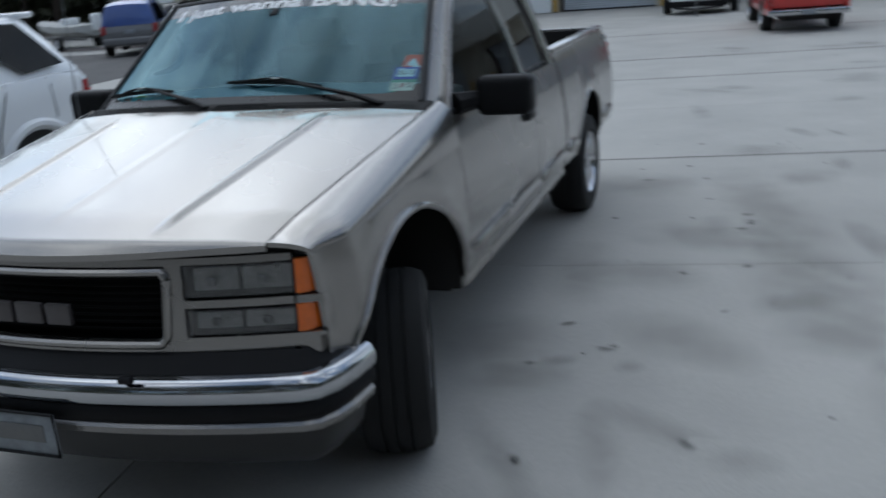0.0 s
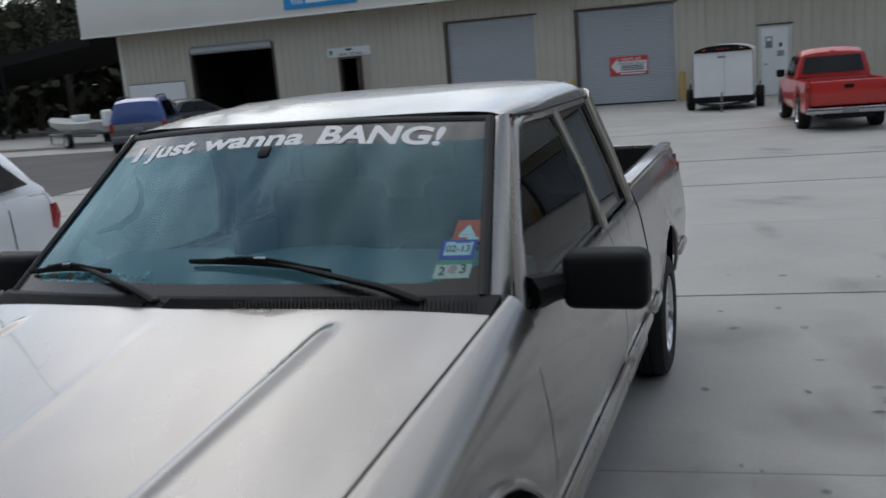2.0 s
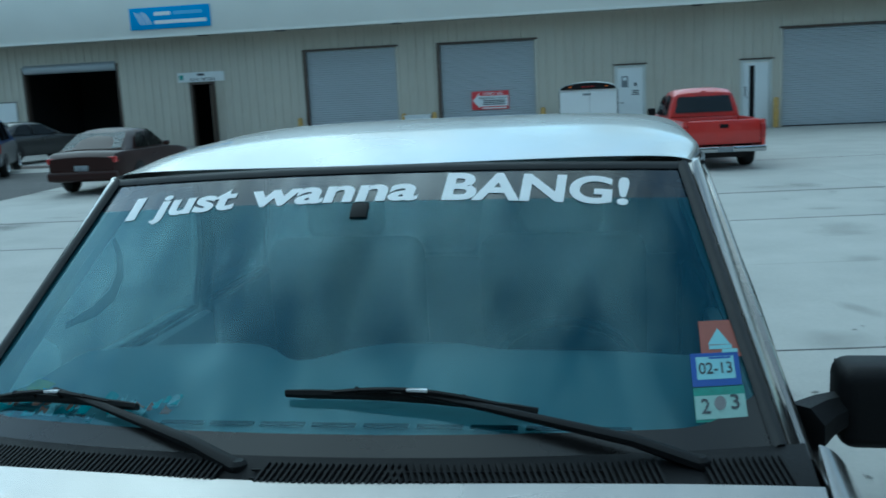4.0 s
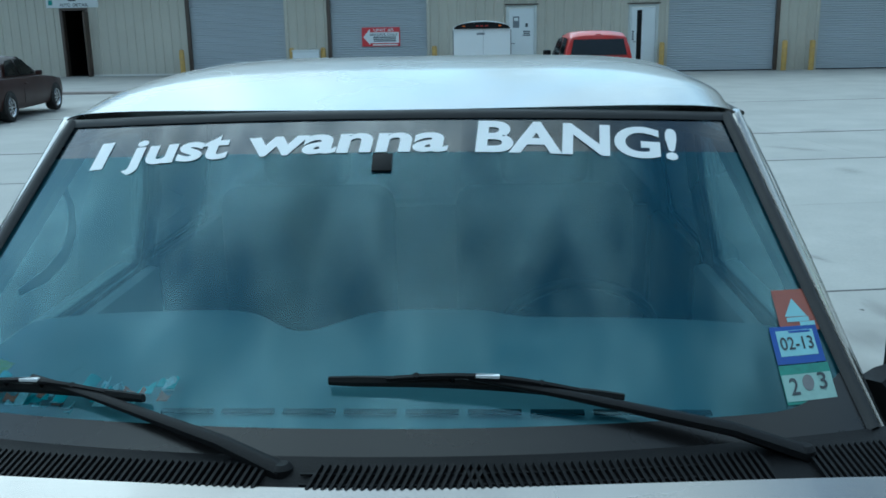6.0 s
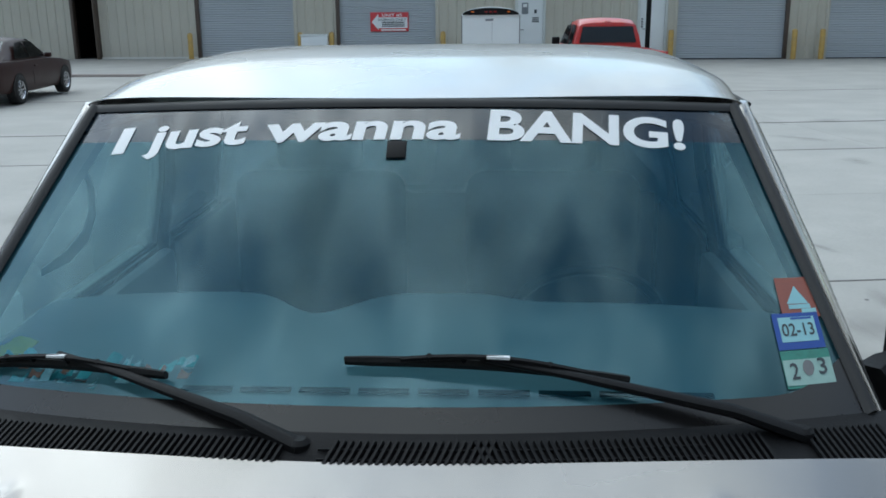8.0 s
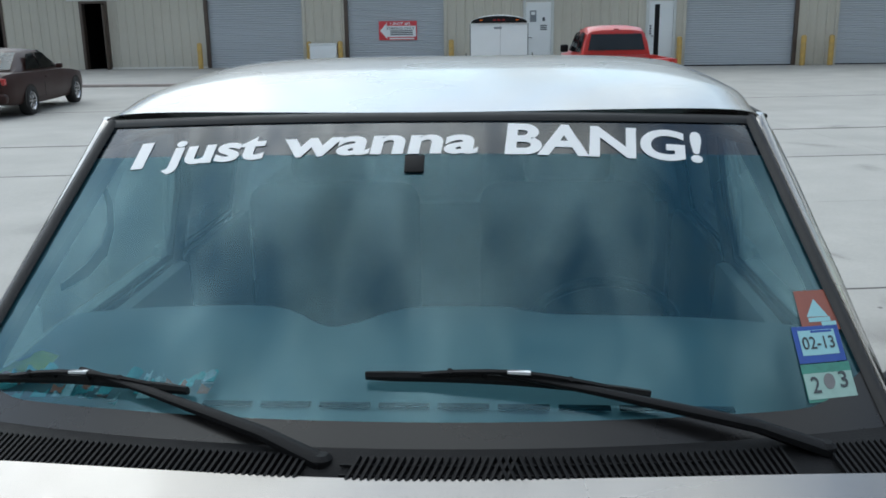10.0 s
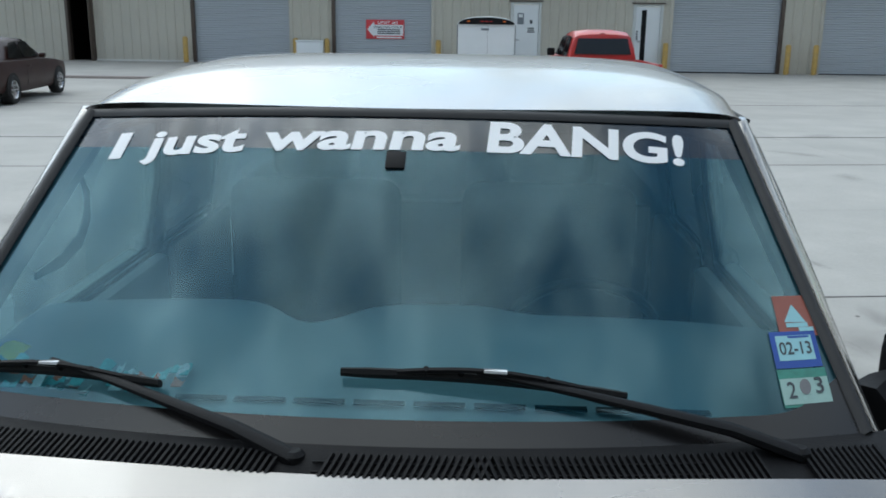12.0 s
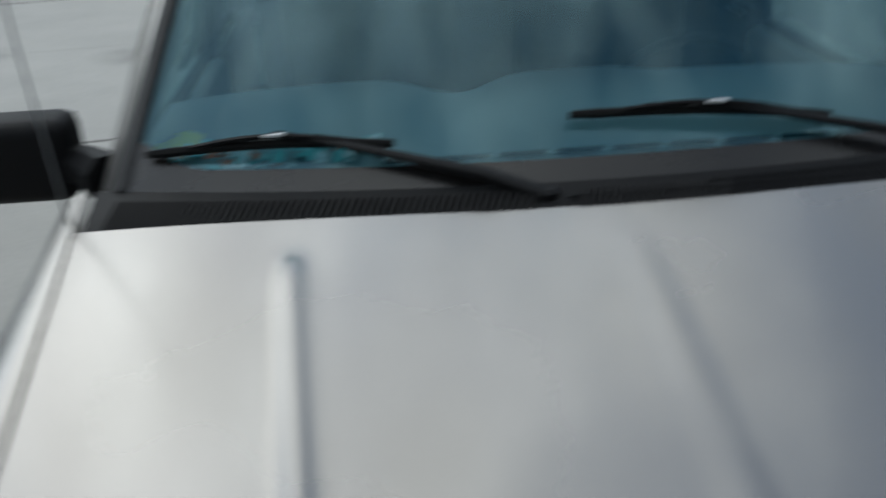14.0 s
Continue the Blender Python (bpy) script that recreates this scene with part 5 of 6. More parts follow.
def build_sedan(name, x, y, z, rz, paint, label):
    s = tagged(thing(name, x, y, z, rz), label, "car")
    h = 0.89
    st = [(-0.92, 0.36, 0.60, 0.60), (-0.85, 0.30, 0.70, 0.74), (-0.6, 0.24, 0.76, 0.84), (0.0, 0.22, 0.84, h), (0.75, 0.22, 0.90, h), (1.8, 0.22, 0.92, h), (2.8, 0.24, 0.94, h), (3.45, 0.28, 0.96, 0.86), (3.75, 0.32, 0.93, 0.80), (3.86, 0.40, 0.84, 0.74)]
    part("body", loft([section(*a) for a in st]), paint, s)
    st = [(0.62, 0.88, 0.92, 0.80, 0.76), (1.1, 0.90, 1.16, 0.81, 0.70), (1.5, 0.90, 1.36, 0.81, 0.62), (2.0, 0.91, 1.40, 0.81, 0.60), (2.5, 0.92, 1.36, 0.81, 0.60), (2.95, 0.93, 1.16, 0.80, 0.66), (3.3, 0.94, 0.98, 0.78, 0.74)]
    part("cabin", loft([house(*a) for a in st]), paint, s)
    for pts in ([(0.815, 1.02, 0.95), (0.82, 1.92, 0.96), (0.68, 1.92, 1.32), (0.70, 1.48, 1.30)], [(0.82, 1.98, 0.96), (0.815, 2.75, 0.98), (0.70, 2.42, 1.30), (0.68, 1.98, 1.32)]):
        pane(s, [(a + 0.012, b, c) for a, b, c in pts])
    pane(s, [(-0.70, 3.26, 1.015), (0.70, 3.26, 1.015), (0.58, 2.62, 1.345), (-0.58, 2.62, 1.345)], (1,), "rear_glass", SKYGLASS)
    pane(s, [(-0.74, 0.70, 0.955), (0.74, 0.70, 0.955), (0.60, 1.44, 1.355), (-0.60, 1.44, 1.355)], (1,), "windshield", SKYGLASS)
    for sx in (1, -1):
        part("tail_lamp", box(sx * 0.48, sx * 0.80, 3.72, 3.85, 0.72, 0.86, 0.02), REDLENS, s, "red tail lamp")
        part("side_mirror", box(sx * 0.85, sx * 1.0, 1.02, 1.12, 0.92, 1.03, 0.03), paint, s)
        part("door_seam", tube([(sx * 0.888, 1.95, 0.35), (sx * 0.893, 1.95, 0.6), (sx * 0.862, 1.95, 0.88)], 0.005, 4), SEAL, s)
        part("door_handle", box(sx * 0.875, sx * 0.905, 1.72, 1.86, 0.76, 0.79, 0.008), paint, s)
    part("number_plate", box(-0.16, 0.16, 3.86, 3.875, 0.56, 0.68, 0.004), PLATE, s)
    part("rear_bumper", box(-0.80, 0.80, 3.70, 3.93, 0.34, 0.55, 0.06, 3), paint, s)
    car_wheels(s, h, 0.0, 2.76, 0.315)
    return s


def build_red_pickup():
    s = tagged(thing("red_pickup", 2.87, 20.95 - 0.0, -0.172, 186), "bright red compact pickup truck parked nose to the warehouse", "truck")
    # local: the nose looks along -y, the rear axle is at 0
    h = 0.86
    st = [(-4.0, 0.45, 0.80, 0.66), (-3.92, 0.38, 0.92, 0.78), (-3.5, 0.36, 1.00, 0.85), (-2.7, 0.36, 1.05, h), (-1.9, 0.36, 1.06, h), (-0.80, 0.36, 1.06, h)]
    part("body", loft([section(*a) for a in st]), RED_PAINT, s)
    st = [(-2.72, 1.03, 1.07, 0.80, 0.76), (-2.3, 1.05, 1.40, 0.80, 0.68), (-2.0, 1.06, 1.62, 0.80, 0.63), (-1.5, 1.06, 1.68, 0.80, 0.62), (-1.0, 1.06, 1.66, 0.80, 0.63), (-0.86, 1.06, 1.58, 0.80, 0.65), (-0.78, 1.06, 1.10, 0.78, 0.74)]
    part("cabin", loft([house(*a) for a in st]), RED_PAINT, s)
    pane(s, [(-0.66, -0.770, 1.16), (0.66, -0.770, 1.16), (0.58, -0.838, 1.52), (-0.58, -0.838, 1.52)], (1,), "rear_glass")
    pane(s, [(-0.74, -2.70, 1.09), (0.74, -2.70, 1.09), (0.60, -2.06, 1.61), (-0.60, -2.06, 1.61)], (1,), "windshield")
    for pts in ([(0.81, -2.40, 1.10), (0.81, -1.50, 1.10), (0.68, -1.50, 1.57), (0.70, -2.05, 1.52)], [(0.81, -1.42, 1.10), (0.80, -0.95, 1.12), (0.68, -1.0, 1.54), (0.68, -1.42, 1.57)]):
        pane(s, [(a + 0.012, b, c) for a, b, c in pts])
    for sx in (1, -1):
        part("bed_side", grid(lambda u, v: (sx * (0.855 - 0.02 * abs(v - 0.5)), lerp(-0.76, 1.18, u), lerp(wheel_arch(lerp(-0.76, 1.18, u), 0, 0.44, 0.42) + 0.0, 1.05, v)), 40, 8, thick=(-sx * 0.08, 0, 0)), RED_PAINT, s)
        part("tail_lamp", box(sx * 0.74, sx * 0.855, 1.15, 1.205, 0.68, 0.96, 0.015), REDLENS, s, "red tail lamp")
        part("side_mirror", box(sx * 0.84, sx * 1.03, -2.42, -2.32, 1.06, 1.24, 0.03), BLACK, s)
    part("bed_front", box(-0.78, 0.78, -0.77, -0.73, 0.5, 1.05, 0.01), RED_PAINT, s)
    part("bed_floor", box(-0.78, 0.78, -0.74, 1.14, 0.58, 0.62), DARK, s)
    tg = part("tailgate", box(-0.74, 0.74, 1.13, 1.19, 0.56, 1.06, 0.015), RED_PAINT, s)
    part("latch", box(-0.09, 0.09, 1.192, 1.205, 0.90, 0.98, 0.008), BLACK, tg)
    part("rear_bumper", box(-0.84, 0.84, 1.20, 1.34, 0.40, 0.53, 0.03), CHROME, s)
    part("number_plate", box(-0.15, 0.15, 1.345, 1.355, 0.41, 0.52, 0.003), PLATE, s)
    part("underbody", box(-0.5, 0.5, -3.6, 1.1, 0.28, 0.45), DARK, s)
    part("roof_lamp", box(-0.06, 0.06, -0.90, -0.87, 1.60, 1.64, 0.008), REDLENS, s)
    part("window_decal", box(0.48, 0.62, -0.80, -0.79, 1.20, 1.26, 0.002), WHITE, s)
    k = 0.36 / TYRE
    for y in (-3.1, 0.0):
        for sx in (1, -1):
            wheel(s, sx * 0.735, y, sx)
            # front plates lie on the uncut body, their near-black painting the well's shade
            part("wheel_well", prism([(y + 0.43 * math.cos(a), 0.38 + 0.42 * math.sin(a)) for a in np.linspace(0, math.pi, 16)], sx * 0.03 if y == 0 else -sx * 0.14, "x", sx * (0.60 if y == 0 else 0.864)), DARK, s)


def build_cargo_trailer():
    s = tagged(thing("cargo_trailer", 0.065, 28.9, -0.262), "white enclosed cargo trailer with black arched top band", "trailer")
    h = 0.89
    arc = [(h * math.cos(a), 1.78 + 0.22 * math.sin(a)) for a in np.linspace(0, math.pi, 17)]
    part("body", prism([(-h, 0.44), (h, 0.44)] + arc, 3.0, "y", 0.0, 0.0), DOOR_WHITE, s)
    inner = [(0.86 * math.cos(a), 1.79 + 0.20 * math.sin(a)) for a in np.linspace(0, math.pi, 17)]
    part("nose_band", prism([(-0.86, 1.78)] + [(0.86, 1.78)] + inner[1:-1], -0.05, "y", -0.004), BLACK, s, "black arched nose band", smooth=False)
    for x in (-0.55, -0.14, 0.0, 0.14, 0.55):
        part("marker_lamp", box(x - 0.045, x + 0.045, -0.07, -0.054, 1.85, 1.885, 0.005), AMBER if abs(x) > 0.3 else REDLENS, s)
    part("lower_trim", box(-h - 0.01, h + 0.01, -0.012, 3.01, 0.25, 0.436, 0.008), BLACK, s)
    for sx in (1, -1):
        part("corner_trim", box(sx * 0.872, sx * 0.90, -0.008, 0.03, 0.45, 1.76, 0.006), STEEL, s)
        part("drawbar", tube([(sx * 0.75, 0.2, 0.22), (0, -1.15, 0.25)], 0.035, 6), BLACK, s)
        w = wheel(s, sx * 1.02, 1.6, sx)
        w.matrix_basis = pose(sx * 1.06, 1.1, 0.33) @ Matrix.Scale(0.92, 4)
        part("mudguard", tube([(sx * 1.06, 1.1 - 0.42 * math.cos(a), 0.30 + 0.42 * math.sin(a)) for a in np.linspace(0.05, math.pi - 0.05, 18)], 0.13, 6, 0.15, up=(sx, 0, 0)), BLACK, s)
    part("jack", tube([(0, -0.95, 0.0), (0, -0.95, 0.62)], 0.03, 10, up=(0, 1, 0)), STEEL, s)
    part("coupler", box(-0.05, 0.05, -1.4, -1.1, 0.22, 0.30, 0.02), STEEL, s)
    part("badge", box(-0.16, 0.08, -0.012, -0.003, 1.60, 1.66), SIGN_GREY, s)
    part("seam", box(0.035, 0.042, -0.006, -0.002, 0.45, 1.77), STEEL, s)


def build_minivan():
    s = tagged(thing("minivan", -17.6, 23.6, -0.2, 28), "grey minivan with blue upper rear seen from behind", "car")
    h = 0.93
    # local: the nose looks along +y
    st = [(0.0, 0.40, 0.80, 0.84), (0.06, 0.34, 0.98, 0.90), (0.8, 0.28, 1.02, h), (3.2, 0.28, 1.0, h), (4.1, 0.30, 0.92, 0.88), (4.6, 0.36, 0.70, 0.70)]
    part("body", loft([section(*a) for a in st]), GREY_PAINT, s)
    st = [(0.04, 0.98, 1.05, 0.86, 0.84), (0.18, 1.0, 1.62, 0.88, 0.70), (0.45, 1.0, 1.72, 0.88, 0.68), (2.2, 1.0, 1.74, 0.88, 0.68), (2.9, 1.0, 1.60, 0.87, 0.68), (3.9, 0.95, 1.0, 0.84, 0.80)]
    part("cabin", loft([house(*a) for a in st]), BLUE_PAINT, s)
    pane(s, [(-0.66, 0.075, 1.12), (0.66, 0.075, 1.12), (0.58, 0.17, 1.55), (-0.58, 0.17, 1.55)], (1,), "rear_glass")
    for a, b in ((0.5, 1.4), (1.5, 2.5)):
        pane(s, [(0.885, a, 1.08), (0.885, b, 1.08), (0.74, b, 1.60), (0.74, a, 1.60)])
    for sx in (1, -1):
        part("tail_lamp", box(sx * 0.76, sx * 0.90, -0.01, 0.08, 0.72, 1.0, 0.02), REDLENS, s)
        part("roof_rail", tube([(sx * 0.60, 0.5, 1.73), (sx * 0.60, 0.7, 1.80), (sx * 0.60, 2.2, 1.80), (sx * 0.60, 2.4, 1.74)], 0.02, 8), BLACK, s)
    part("rear_bumper", box(-0.88, 0.88, -0.08, 0.2, 0.36, 0.60, 0.05, 3), GREY_PAINT, s)
    part("number_plate", box(-0.16, 0.16, -0.012, 0.0, 0.72, 0.85, 0.003), PLATE, s)
    car_wheels(s, h, 0.75, 3.6, 0.33)


def build_boat():
    s = tagged(thing("boat_trailer", -24.9, 29.3, -0.26, 67), "small pale boat lying on a low road trailer", "boat")
    st = []
    for y, w, lo, hi in ((-2.2, 0.80, 0.55, 0.95), (-1.0, 0.86, 0.50, 0.95), (0.6, 0.80, 0.52, 1.0), (1.7, 0.5, 0.62, 1.08), (2.4, 0.08, 0.85, 1.15)):
        st.append([(w, y, hi), (w * 0.9, y, lerp(lo, hi, 0.5)), (0.05, y, lo), (-0.05, y, lo), (-w * 0.9, y, lerp(lo, hi, 0.5)), (-w, y, hi), (-w * 0.8, y, hi + 0.02), (w * 0.8, y, hi + 0.02)])
    part("hull", loft(st), BOAT, s)
    part("console", box(-0.3, 0.3, -0.4, 0.1, 0.98, 1.25, 0.04), DOOR_WHITE, s)
    part("outboard_motor", box(-0.16, 0.16, -2.55, -2.15, 0.75, 1.40, 0.08, 3), DOOR_WHITE, s)
    for sx in (1, -1):
        part("trailer_rail", tube([(sx * 0.55, -2.3, 0.45), (sx * 0.55, 0.8, 0.45), (0, 2.9, 0.45)], 0.04, 6), STEEL, s)
        w = wheel(s, sx * 0.85, -0.6, sx)
        w.matrix_basis = pose(sx * 0.85, -0.6, 0.28) @ Matrix.Scale(0.78, 4)
    part("post", tube([(0, 2.8, 0.0), (0, 2.8, 0.75)], 0.035, 8, up=(0, 1, 0)), STEEL, s)


# ---- woods and lean-to roof beyond the warehouse, and added unseen woods ----
def build_tree_kind(seed, height):
    rnd = random.Random(seed)
    s = thing("tree", 0, 0, -0.6)
    pts = [(0.25 * math.sin(i * 0.9 + seed), 0.25 * math.cos(i * 1.1 + seed), height * i / 6) for i in range(7)]
    trunk = part("trunk", tube(pts, [0.26, 0.22, 0.19, 0.16, 0.12, 0.08, 0.03], 8, up=(0, 1, 0)), BARK, s)
    ends = []
    for k in range(16):
        t = 0.30 + 0.68 * rnd.random()
        base = Vector((0.25 * math.sin(t * 6 * 0.9 + seed), 0.25 * math.cos(t * 6 * 1.1 + seed), height * t))
        a, ln = rnd.random() * 6.28, (1.15 - t) * 4.2 * (0.6 + 0.5 * rnd.random())
        end = base + Vector((math.cos(a) * ln, math.sin(a) * ln, ln * (0.2 + 0.5 * rnd.random())))
        mid = base.lerp(end, 0.5) + Vector((0, 0, -0.15 + 0.3 * rnd.random()))
        part("limb", tube([base, mid, end], [0.07, 0.045, 0.015], 5), BARK, s)
        ends += [base.lerp(end, f) for f in (0.5, 0.75, 1.0)]
    verts, faces = [], []
    for c in ends:
        for _ in range(46):
            p = c + Vector((rnd.gauss(0, 0.55), rnd.gauss(0, 0.55), rnd.gauss(0, 0.38)))
            u = Vector((rnd.gauss(0, 1), rnd.gauss(0, 1), rnd.gauss(0, 1))).normalized()
            v = u.cross(Vector((rnd.gauss(0, 1), rnd.gauss(0, 1), rnd.gauss(0, 1)))).normalized()
            r = 0.10 + 0.10 * rnd.random()
            i = len(verts)
            verts += [p - u * r, p + v * r * 0.5, p + u * r, p - v * r * 0.5]
            faces.append((i, i + 1, i + 2, i + 3))
    me = bpy.data.meshes.new("crown")
    me.from_pydata(verts, [], faces)
    me.materials.append(LEAF)
    new("crown", me).parent = s
    return tagged(s, "tall dark thin-crowned tree of the seen wood and the added unseen row", "tree", "trees at the edge of the lot")


def build_woods():
    kinds = [build_tree_kind(3, 11.0), build_tree_kind(8, 13.0), build_tree_kind(14, 9.5)]
    rnd = random.Random(21)
    spots = [(-31 - 3.1 * i + rnd.uniform(-1, 1), 52 + rnd.uniform(-5, 6)) for i in range(14)] + [(-46 - 2.0 * i, 40 - 3.2 * i + rnd.uniform(-1, 1)) for i in range(12)]
    # unseen row behind the camera, added to hide sky from the pickup's front
    spots += [(-34 + 5.2 * i + rnd.uniform(-1.5, 1.5), -12 + rnd.uniform(-2, 1.5)) for i in range(14)]
    for i, (x, y) in enumerate(spots):
        m = pose(x, y, -0.6, 0, 0, rnd.uniform(0, 360)) @ Matrix.Scale(rnd.uniform(0.85, 1.2), 4)
        if i < 3:
            kinds[i].matrix_basis = m
        else:
            t = copy_thing(kinds[i % 3], Matrix.Identity(4))
            t.matrix_basis = m
    # undergrowth and far wood, past counting; unseen rows behind and right block sky light
    verts, faces = [], []
    for k in range(50000):
        q = rnd.random()
        if q < 0.45:
            x, y = rnd.uniform(-85, -24), 60 + rnd.gauss(0, 2.5)
        elif q < 0.65:
            a = rnd.random()
            x, y = lerp(-48, -80, a) + rnd.gauss(0, 2), lerp(48, -12, a)
        elif q < 0.86:
            x, y = rnd.uniform(-40, 36), -13.5 + rnd.gauss(0, 1.2)
        else:
            x, y = 31 + rnd.gauss(0, 1.2), rnd.uniform(-14, 26)
        z = -0.6 + (9.5 * rnd.random() ** 1.3 if q < 0.65 else 13.0 * rnd.random() ** 1.1)
        u = Vector((rnd.gauss(0, 1), rnd.gauss(0, 1), rnd.gauss(0, 1))).normalized()
        v = u.cross(Vector((rnd.gauss(0, 1), rnd.gauss(0, 1), rnd.gauss(0, 1)))).normalized()
        r = 0.25 + 0.45 * rnd.random()
        i = len(verts)
        p = Vector((x, y, z))
        verts += [p - u * r, p + v * r * 0.6, p + u * r, p - v * r * 0.6]
        faces.append((i, i + 1, i + 2, i + 3))
    me = bpy.data.meshes.new("undergrowth")
    me.from_pydata(verts, [], faces)
    me.materials.append(LEAF)
    tagged(new("undergrowth", me), "dark dense woodland undergrowth beyond the lot, plus unseen rows added to block sky", "woods", kind="stuff")


def build_lean_to():
    s = tagged(thing("lean_to"), "dark sloping lean-to roof on posts beside the warehouse", "shelter")
    bm = bmesh.new()
    box(-46, -28.8, 35.5, 47, 0, 0.10, bm=bm)
    for v in bm.verts:
        v.co.z += lerp(2.5, 4.25, (v.co.x + 46) / 17.2)
    part("roof_sheet", bm, DARK, s, smooth=False)
    bm = bmesh.new()
    box(-46, -28.8, 35.3, 35.48, -0.25, 0.22, bm=bm)
    for v in bm.verts:
        v.co.z += lerp(2.4, 4.25, (v.co.x + 46) / 17.2)
    part("edge_beam", bm, BLACK, s, smooth=False)
    for x in (-45.5, -40, -34.5):
        part("post", tube([(x, 35.4, -0.6), (x, 35.4, lerp(2.4, 4.2, (x + 46) / 17.2))], 0.08, 8, up=(0, 1, 0)), BLACK, s)


CARGLASS = mat("car_glass", (0.012, 0.014, 0.016), 0.06, 0, 0.1, 3, 50, spec=0.6)
# sloped panes: the lighter blue base paints in reflected sky
SKYGLASS = mat("sky_blued_car_glass", (0.03, 0.06, 0.08), 0.04, 0, 0.1, 3, 50, coat=0.3, spec=0.6)
CARBLACK = mat("black_car_paint", (0.012, 0.012, 0.013), 0.3, 0, 0.1, 2, 100, coat=0.6)
BOAT = mat("boat_gelcoat", (0.42, 0.43, 0.42), 0.4, 0, 0.15, 3, 40)
BARK = mat("bark", (0.07, 0.055, 0.045), 0.9, 0, 0.3, 6, 40, 0.5, 30)
LEAF = mat("dark_leaf", (0.05, 0.055, 0.03), 0.8, 0, 0.4, 2, 12)
build_suv()
build_sedan("brown_sedan", -11.08, 19.85, -0.16, 196, BROWN_PAINT, "dark brown sedan parked nose to the warehouse kerb").matrix_basis = pose(-11.3, 22.35, -0.165, 0, 0, 185.6)
build_sedan("black_sedan", -19.5, 31.6, -0.12, 160, CARBLACK, "black sedan parked before the open bay")
build_red_pickup()
build_cargo_trailer()
build_minivan()
build_boat()
build_lean_to()
build_woods()


# ---- ground ----
ground = tagged(new("ground", bpy.data.meshes.new("ground")), "flat grey-brown ground under and around the lot", "ground", kind="structure")
bm = bmesh.new()
bmesh.ops.create_grid(bm, x_segments=4, y_segments=4, size=900, matrix=Matrix.Translation((0, 0, -0.62)))
bm.to_mesh(ground.data)
bm.free()
ground.data.materials.append(ASPHALT)
# the lot lies level round the pickup and falls gently towards the warehouse
lot = tagged(new("pavement"), "worn pale grey concrete slabs with thin dark joints", "pavement", kind="structure")
lot.matrix_basis = pose(0, 6.05, 0, 0, 0, 7.4)
SX, SY, FALL = 7.32, 3.05, 0.0114
link("joint_bed", box(-75, 45, -40, 0, -0.6, -0.012), JOINT, lot, smooth=False)
far_bed = box(-75, 45, 0, 46, -0.6, -0.012)
for v in far_bed.verts:
    v.co.z -= FALL * v.co.y
link("joint_bed", far_bed, JOINT, lot, smooth=False)
slab = bpy.data.meshes.new("slab")
bm = box(0.0025, SX - 0.0025, 0.003, SY - 0.003, -0.012, 0.0, 0.002, 1)
bm.to_mesh(slab)
bm.free()
slab.materials.append(CONCRETE)
for i in range(-9, 6):
    for j in range(-11, 15):
        ob = new("slab", slab)
        ob.parent = lot
        ob.location = (i * SX - 0.9, j * SY, -FALL * max(0, j * SY))
        ob.rotation_euler = (-math.atan(FALL) if j >= 0 else 0, 0, 0)

# stains on the slabs round the pickup
STAIN = stain_mat("oil_stain", (0.10, 0.096, 0.09), 0.17)
SPOT = stain_mat("oil_spot", (0.06, 0.058, 0.054), 0.5)
rnd = random.Random(4)
spots = [(2.25, 4.4, 0.42, 1.9, 12), (2.45, 3.0, 0.5, 1.1, 20), (0.98, 1.9, 0.42, 0.5, 0), (1.30, 1.73, 0.12, 0.10, 0), (1.64, 1.70, 0.10, 0.10, 0), (2.36, 2.6, 0.35, 0.22, 30), (2.55, 2.2, 0.40, 0.4, 0), (1.15, 1.5, 0.35, 0.25, 10), (2.15, 0.95, 0.2, 0.15, 0), (1.9, 4.1, 0.16, 0.3, 0), (1.2, 3.0, 0.3, 0.8, 5), (3.2, 1.6, 0.9, 0.7, 40), (1.4, 0.2, 0.7, 0.6, 0)]
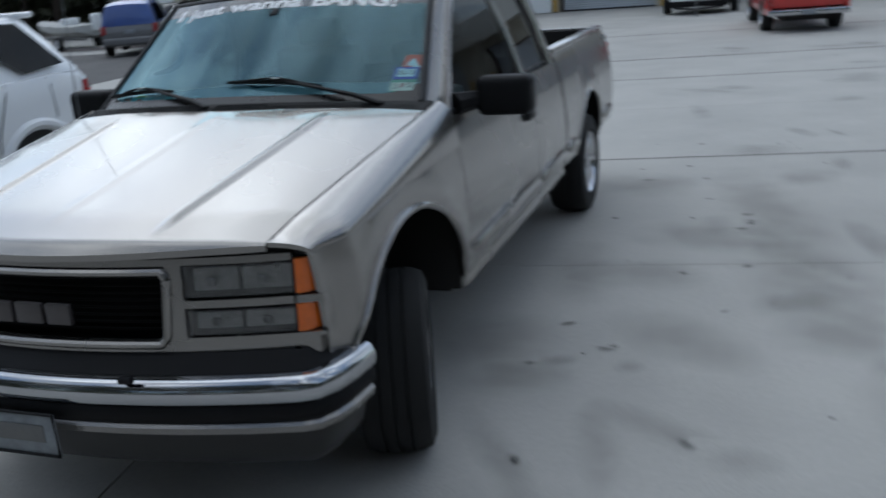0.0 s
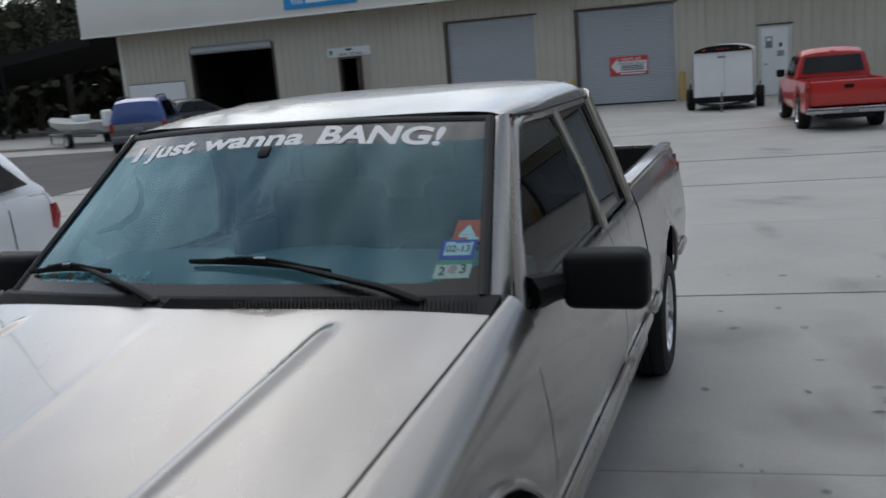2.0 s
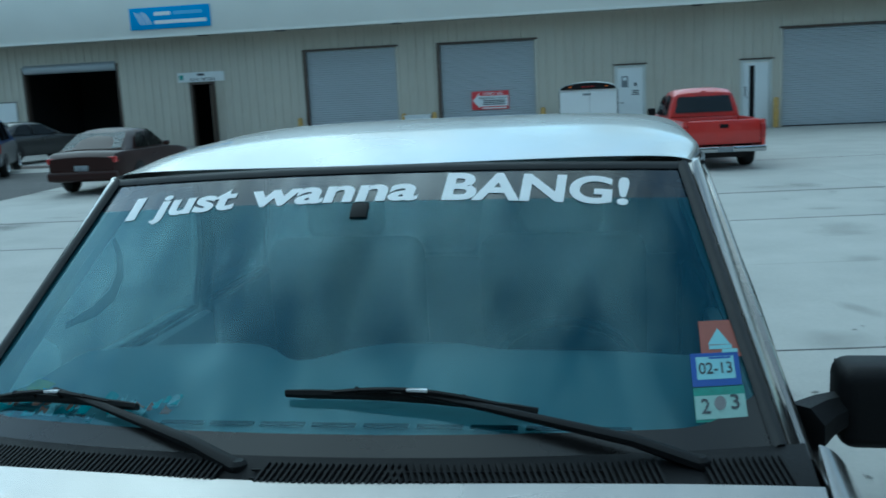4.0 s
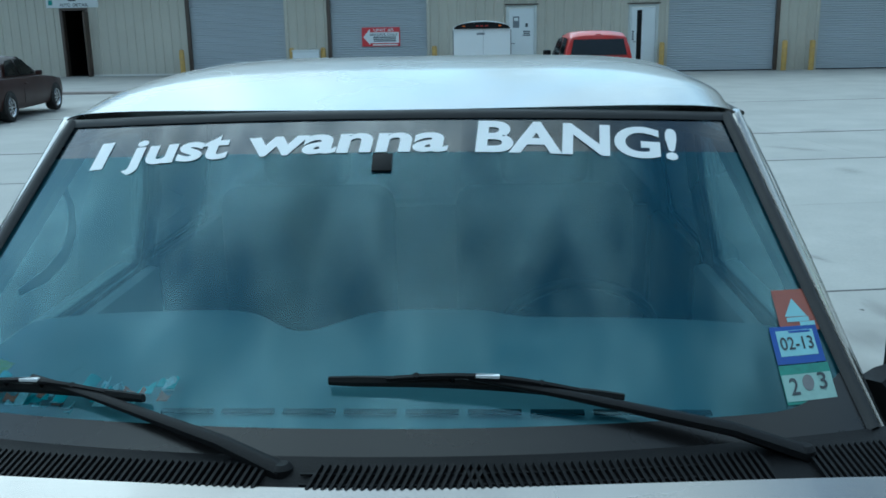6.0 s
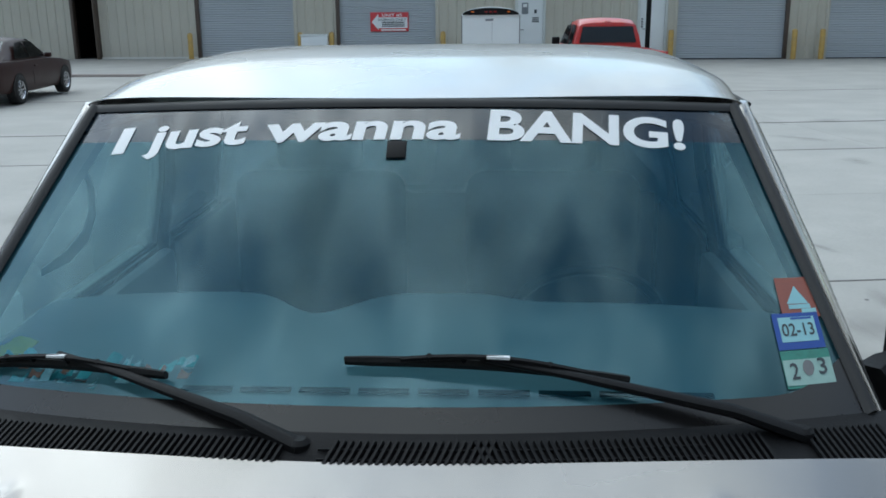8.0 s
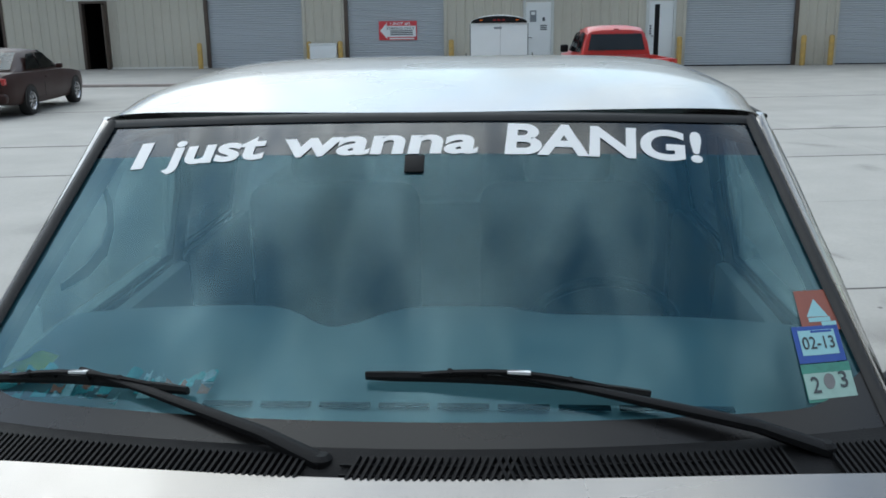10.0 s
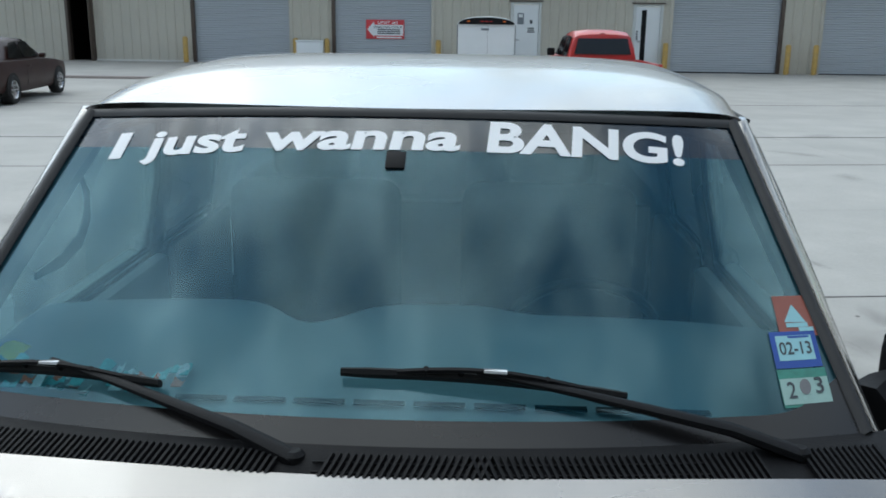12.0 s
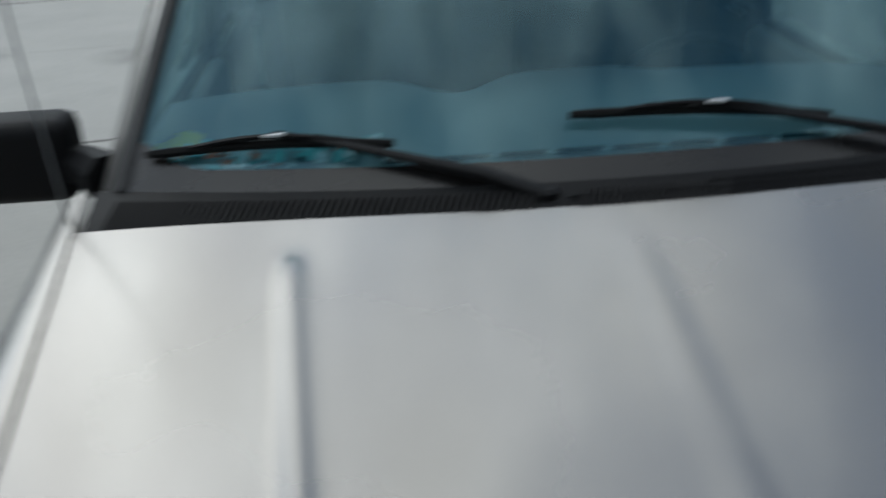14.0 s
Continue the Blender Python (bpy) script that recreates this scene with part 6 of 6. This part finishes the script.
spots += [(rnd.uniform(1.2, 8), rnd.uniform(0, 18), rnd.uniform(0.05, 0.5), rnd.uniform(0.05, 0.7), rnd.uniform(0, 90)) for _ in range(46)]
spots += [(rnd.uniform(-13, -2), rnd.uniform(6, 20), rnd.uniform(0.1, 0.7), rnd.uniform(0.1, 1.2), rnd.uniform(0, 90)) for _ in range(14)]
sheet = bpy.data.meshes.new("stain")
bm = bmesh.new()
bmesh.ops.create_grid(bm, x_segments=1, y_segments=1, size=1)
bm.to_mesh(sheet)
bm.free()
sheet.materials.append(STAIN)
turned = lot.matrix_basis.inverted()
for k, (x, y, w, h, a) in enumerate(spots):
    ob = new("stain", sheet)
    ob.parent = lot
    q = turned @ Vector((x, y, 0))
    ob.location, ob.scale = (q.x, q.y, -FALL * max(0, q.y) + 0.003 + 0.0004 * (k % 9)), (w, h, 1)
    ob.rotation_euler = (-math.atan(FALL) if q.y > 0 else 0, 0, radians(a - 7.4))

# small drips and spots beside the pickup
drip = sheet.copy()
drip.materials.clear()
drip.materials.append(SPOT)
for k in range(60):
    ob = new("oil_spot", drip)
    ob.parent = lot
    q = turned @ Vector((1.15 + abs(rnd.gauss(0, 1.3)), rnd.uniform(-0.6, 7.0), 0))
    r = rnd.uniform(0.014, 0.04)
    ob.location, ob.scale = (q.x, q.y, -FALL * max(0, q.y) + 0.008), (r * rnd.uniform(0.8, 2.2), r, 1)
    ob.rotation_euler = (0, 0, rnd.uniform(0, 3.1))

# wider sealed joints between the bays of slabs
for y, w in ((0.0, 0.012), (6.1, 0.016), (9.15, 0.034), (15.25, 0.02)):
    bm = box(-60, 40, y - w, y + w, -0.01, 0.0025)
    for v in bm.verts:
        v.co.z -= FALL * v.co.y
    link("joint_seal", bm, JOINT, lot, smooth=False)

# older dark asphalt beyond the concrete, where the boat and the minivan stand
bm = box(-75, -11.0, 0.3, 22.3, -0.01, 0.006)
for v in bm.verts:
    v.co.z -= FALL * v.co.y
link("asphalt_apron", bm, APRON, lot, "dark worn asphalt beside the concrete slabs", smooth=False)
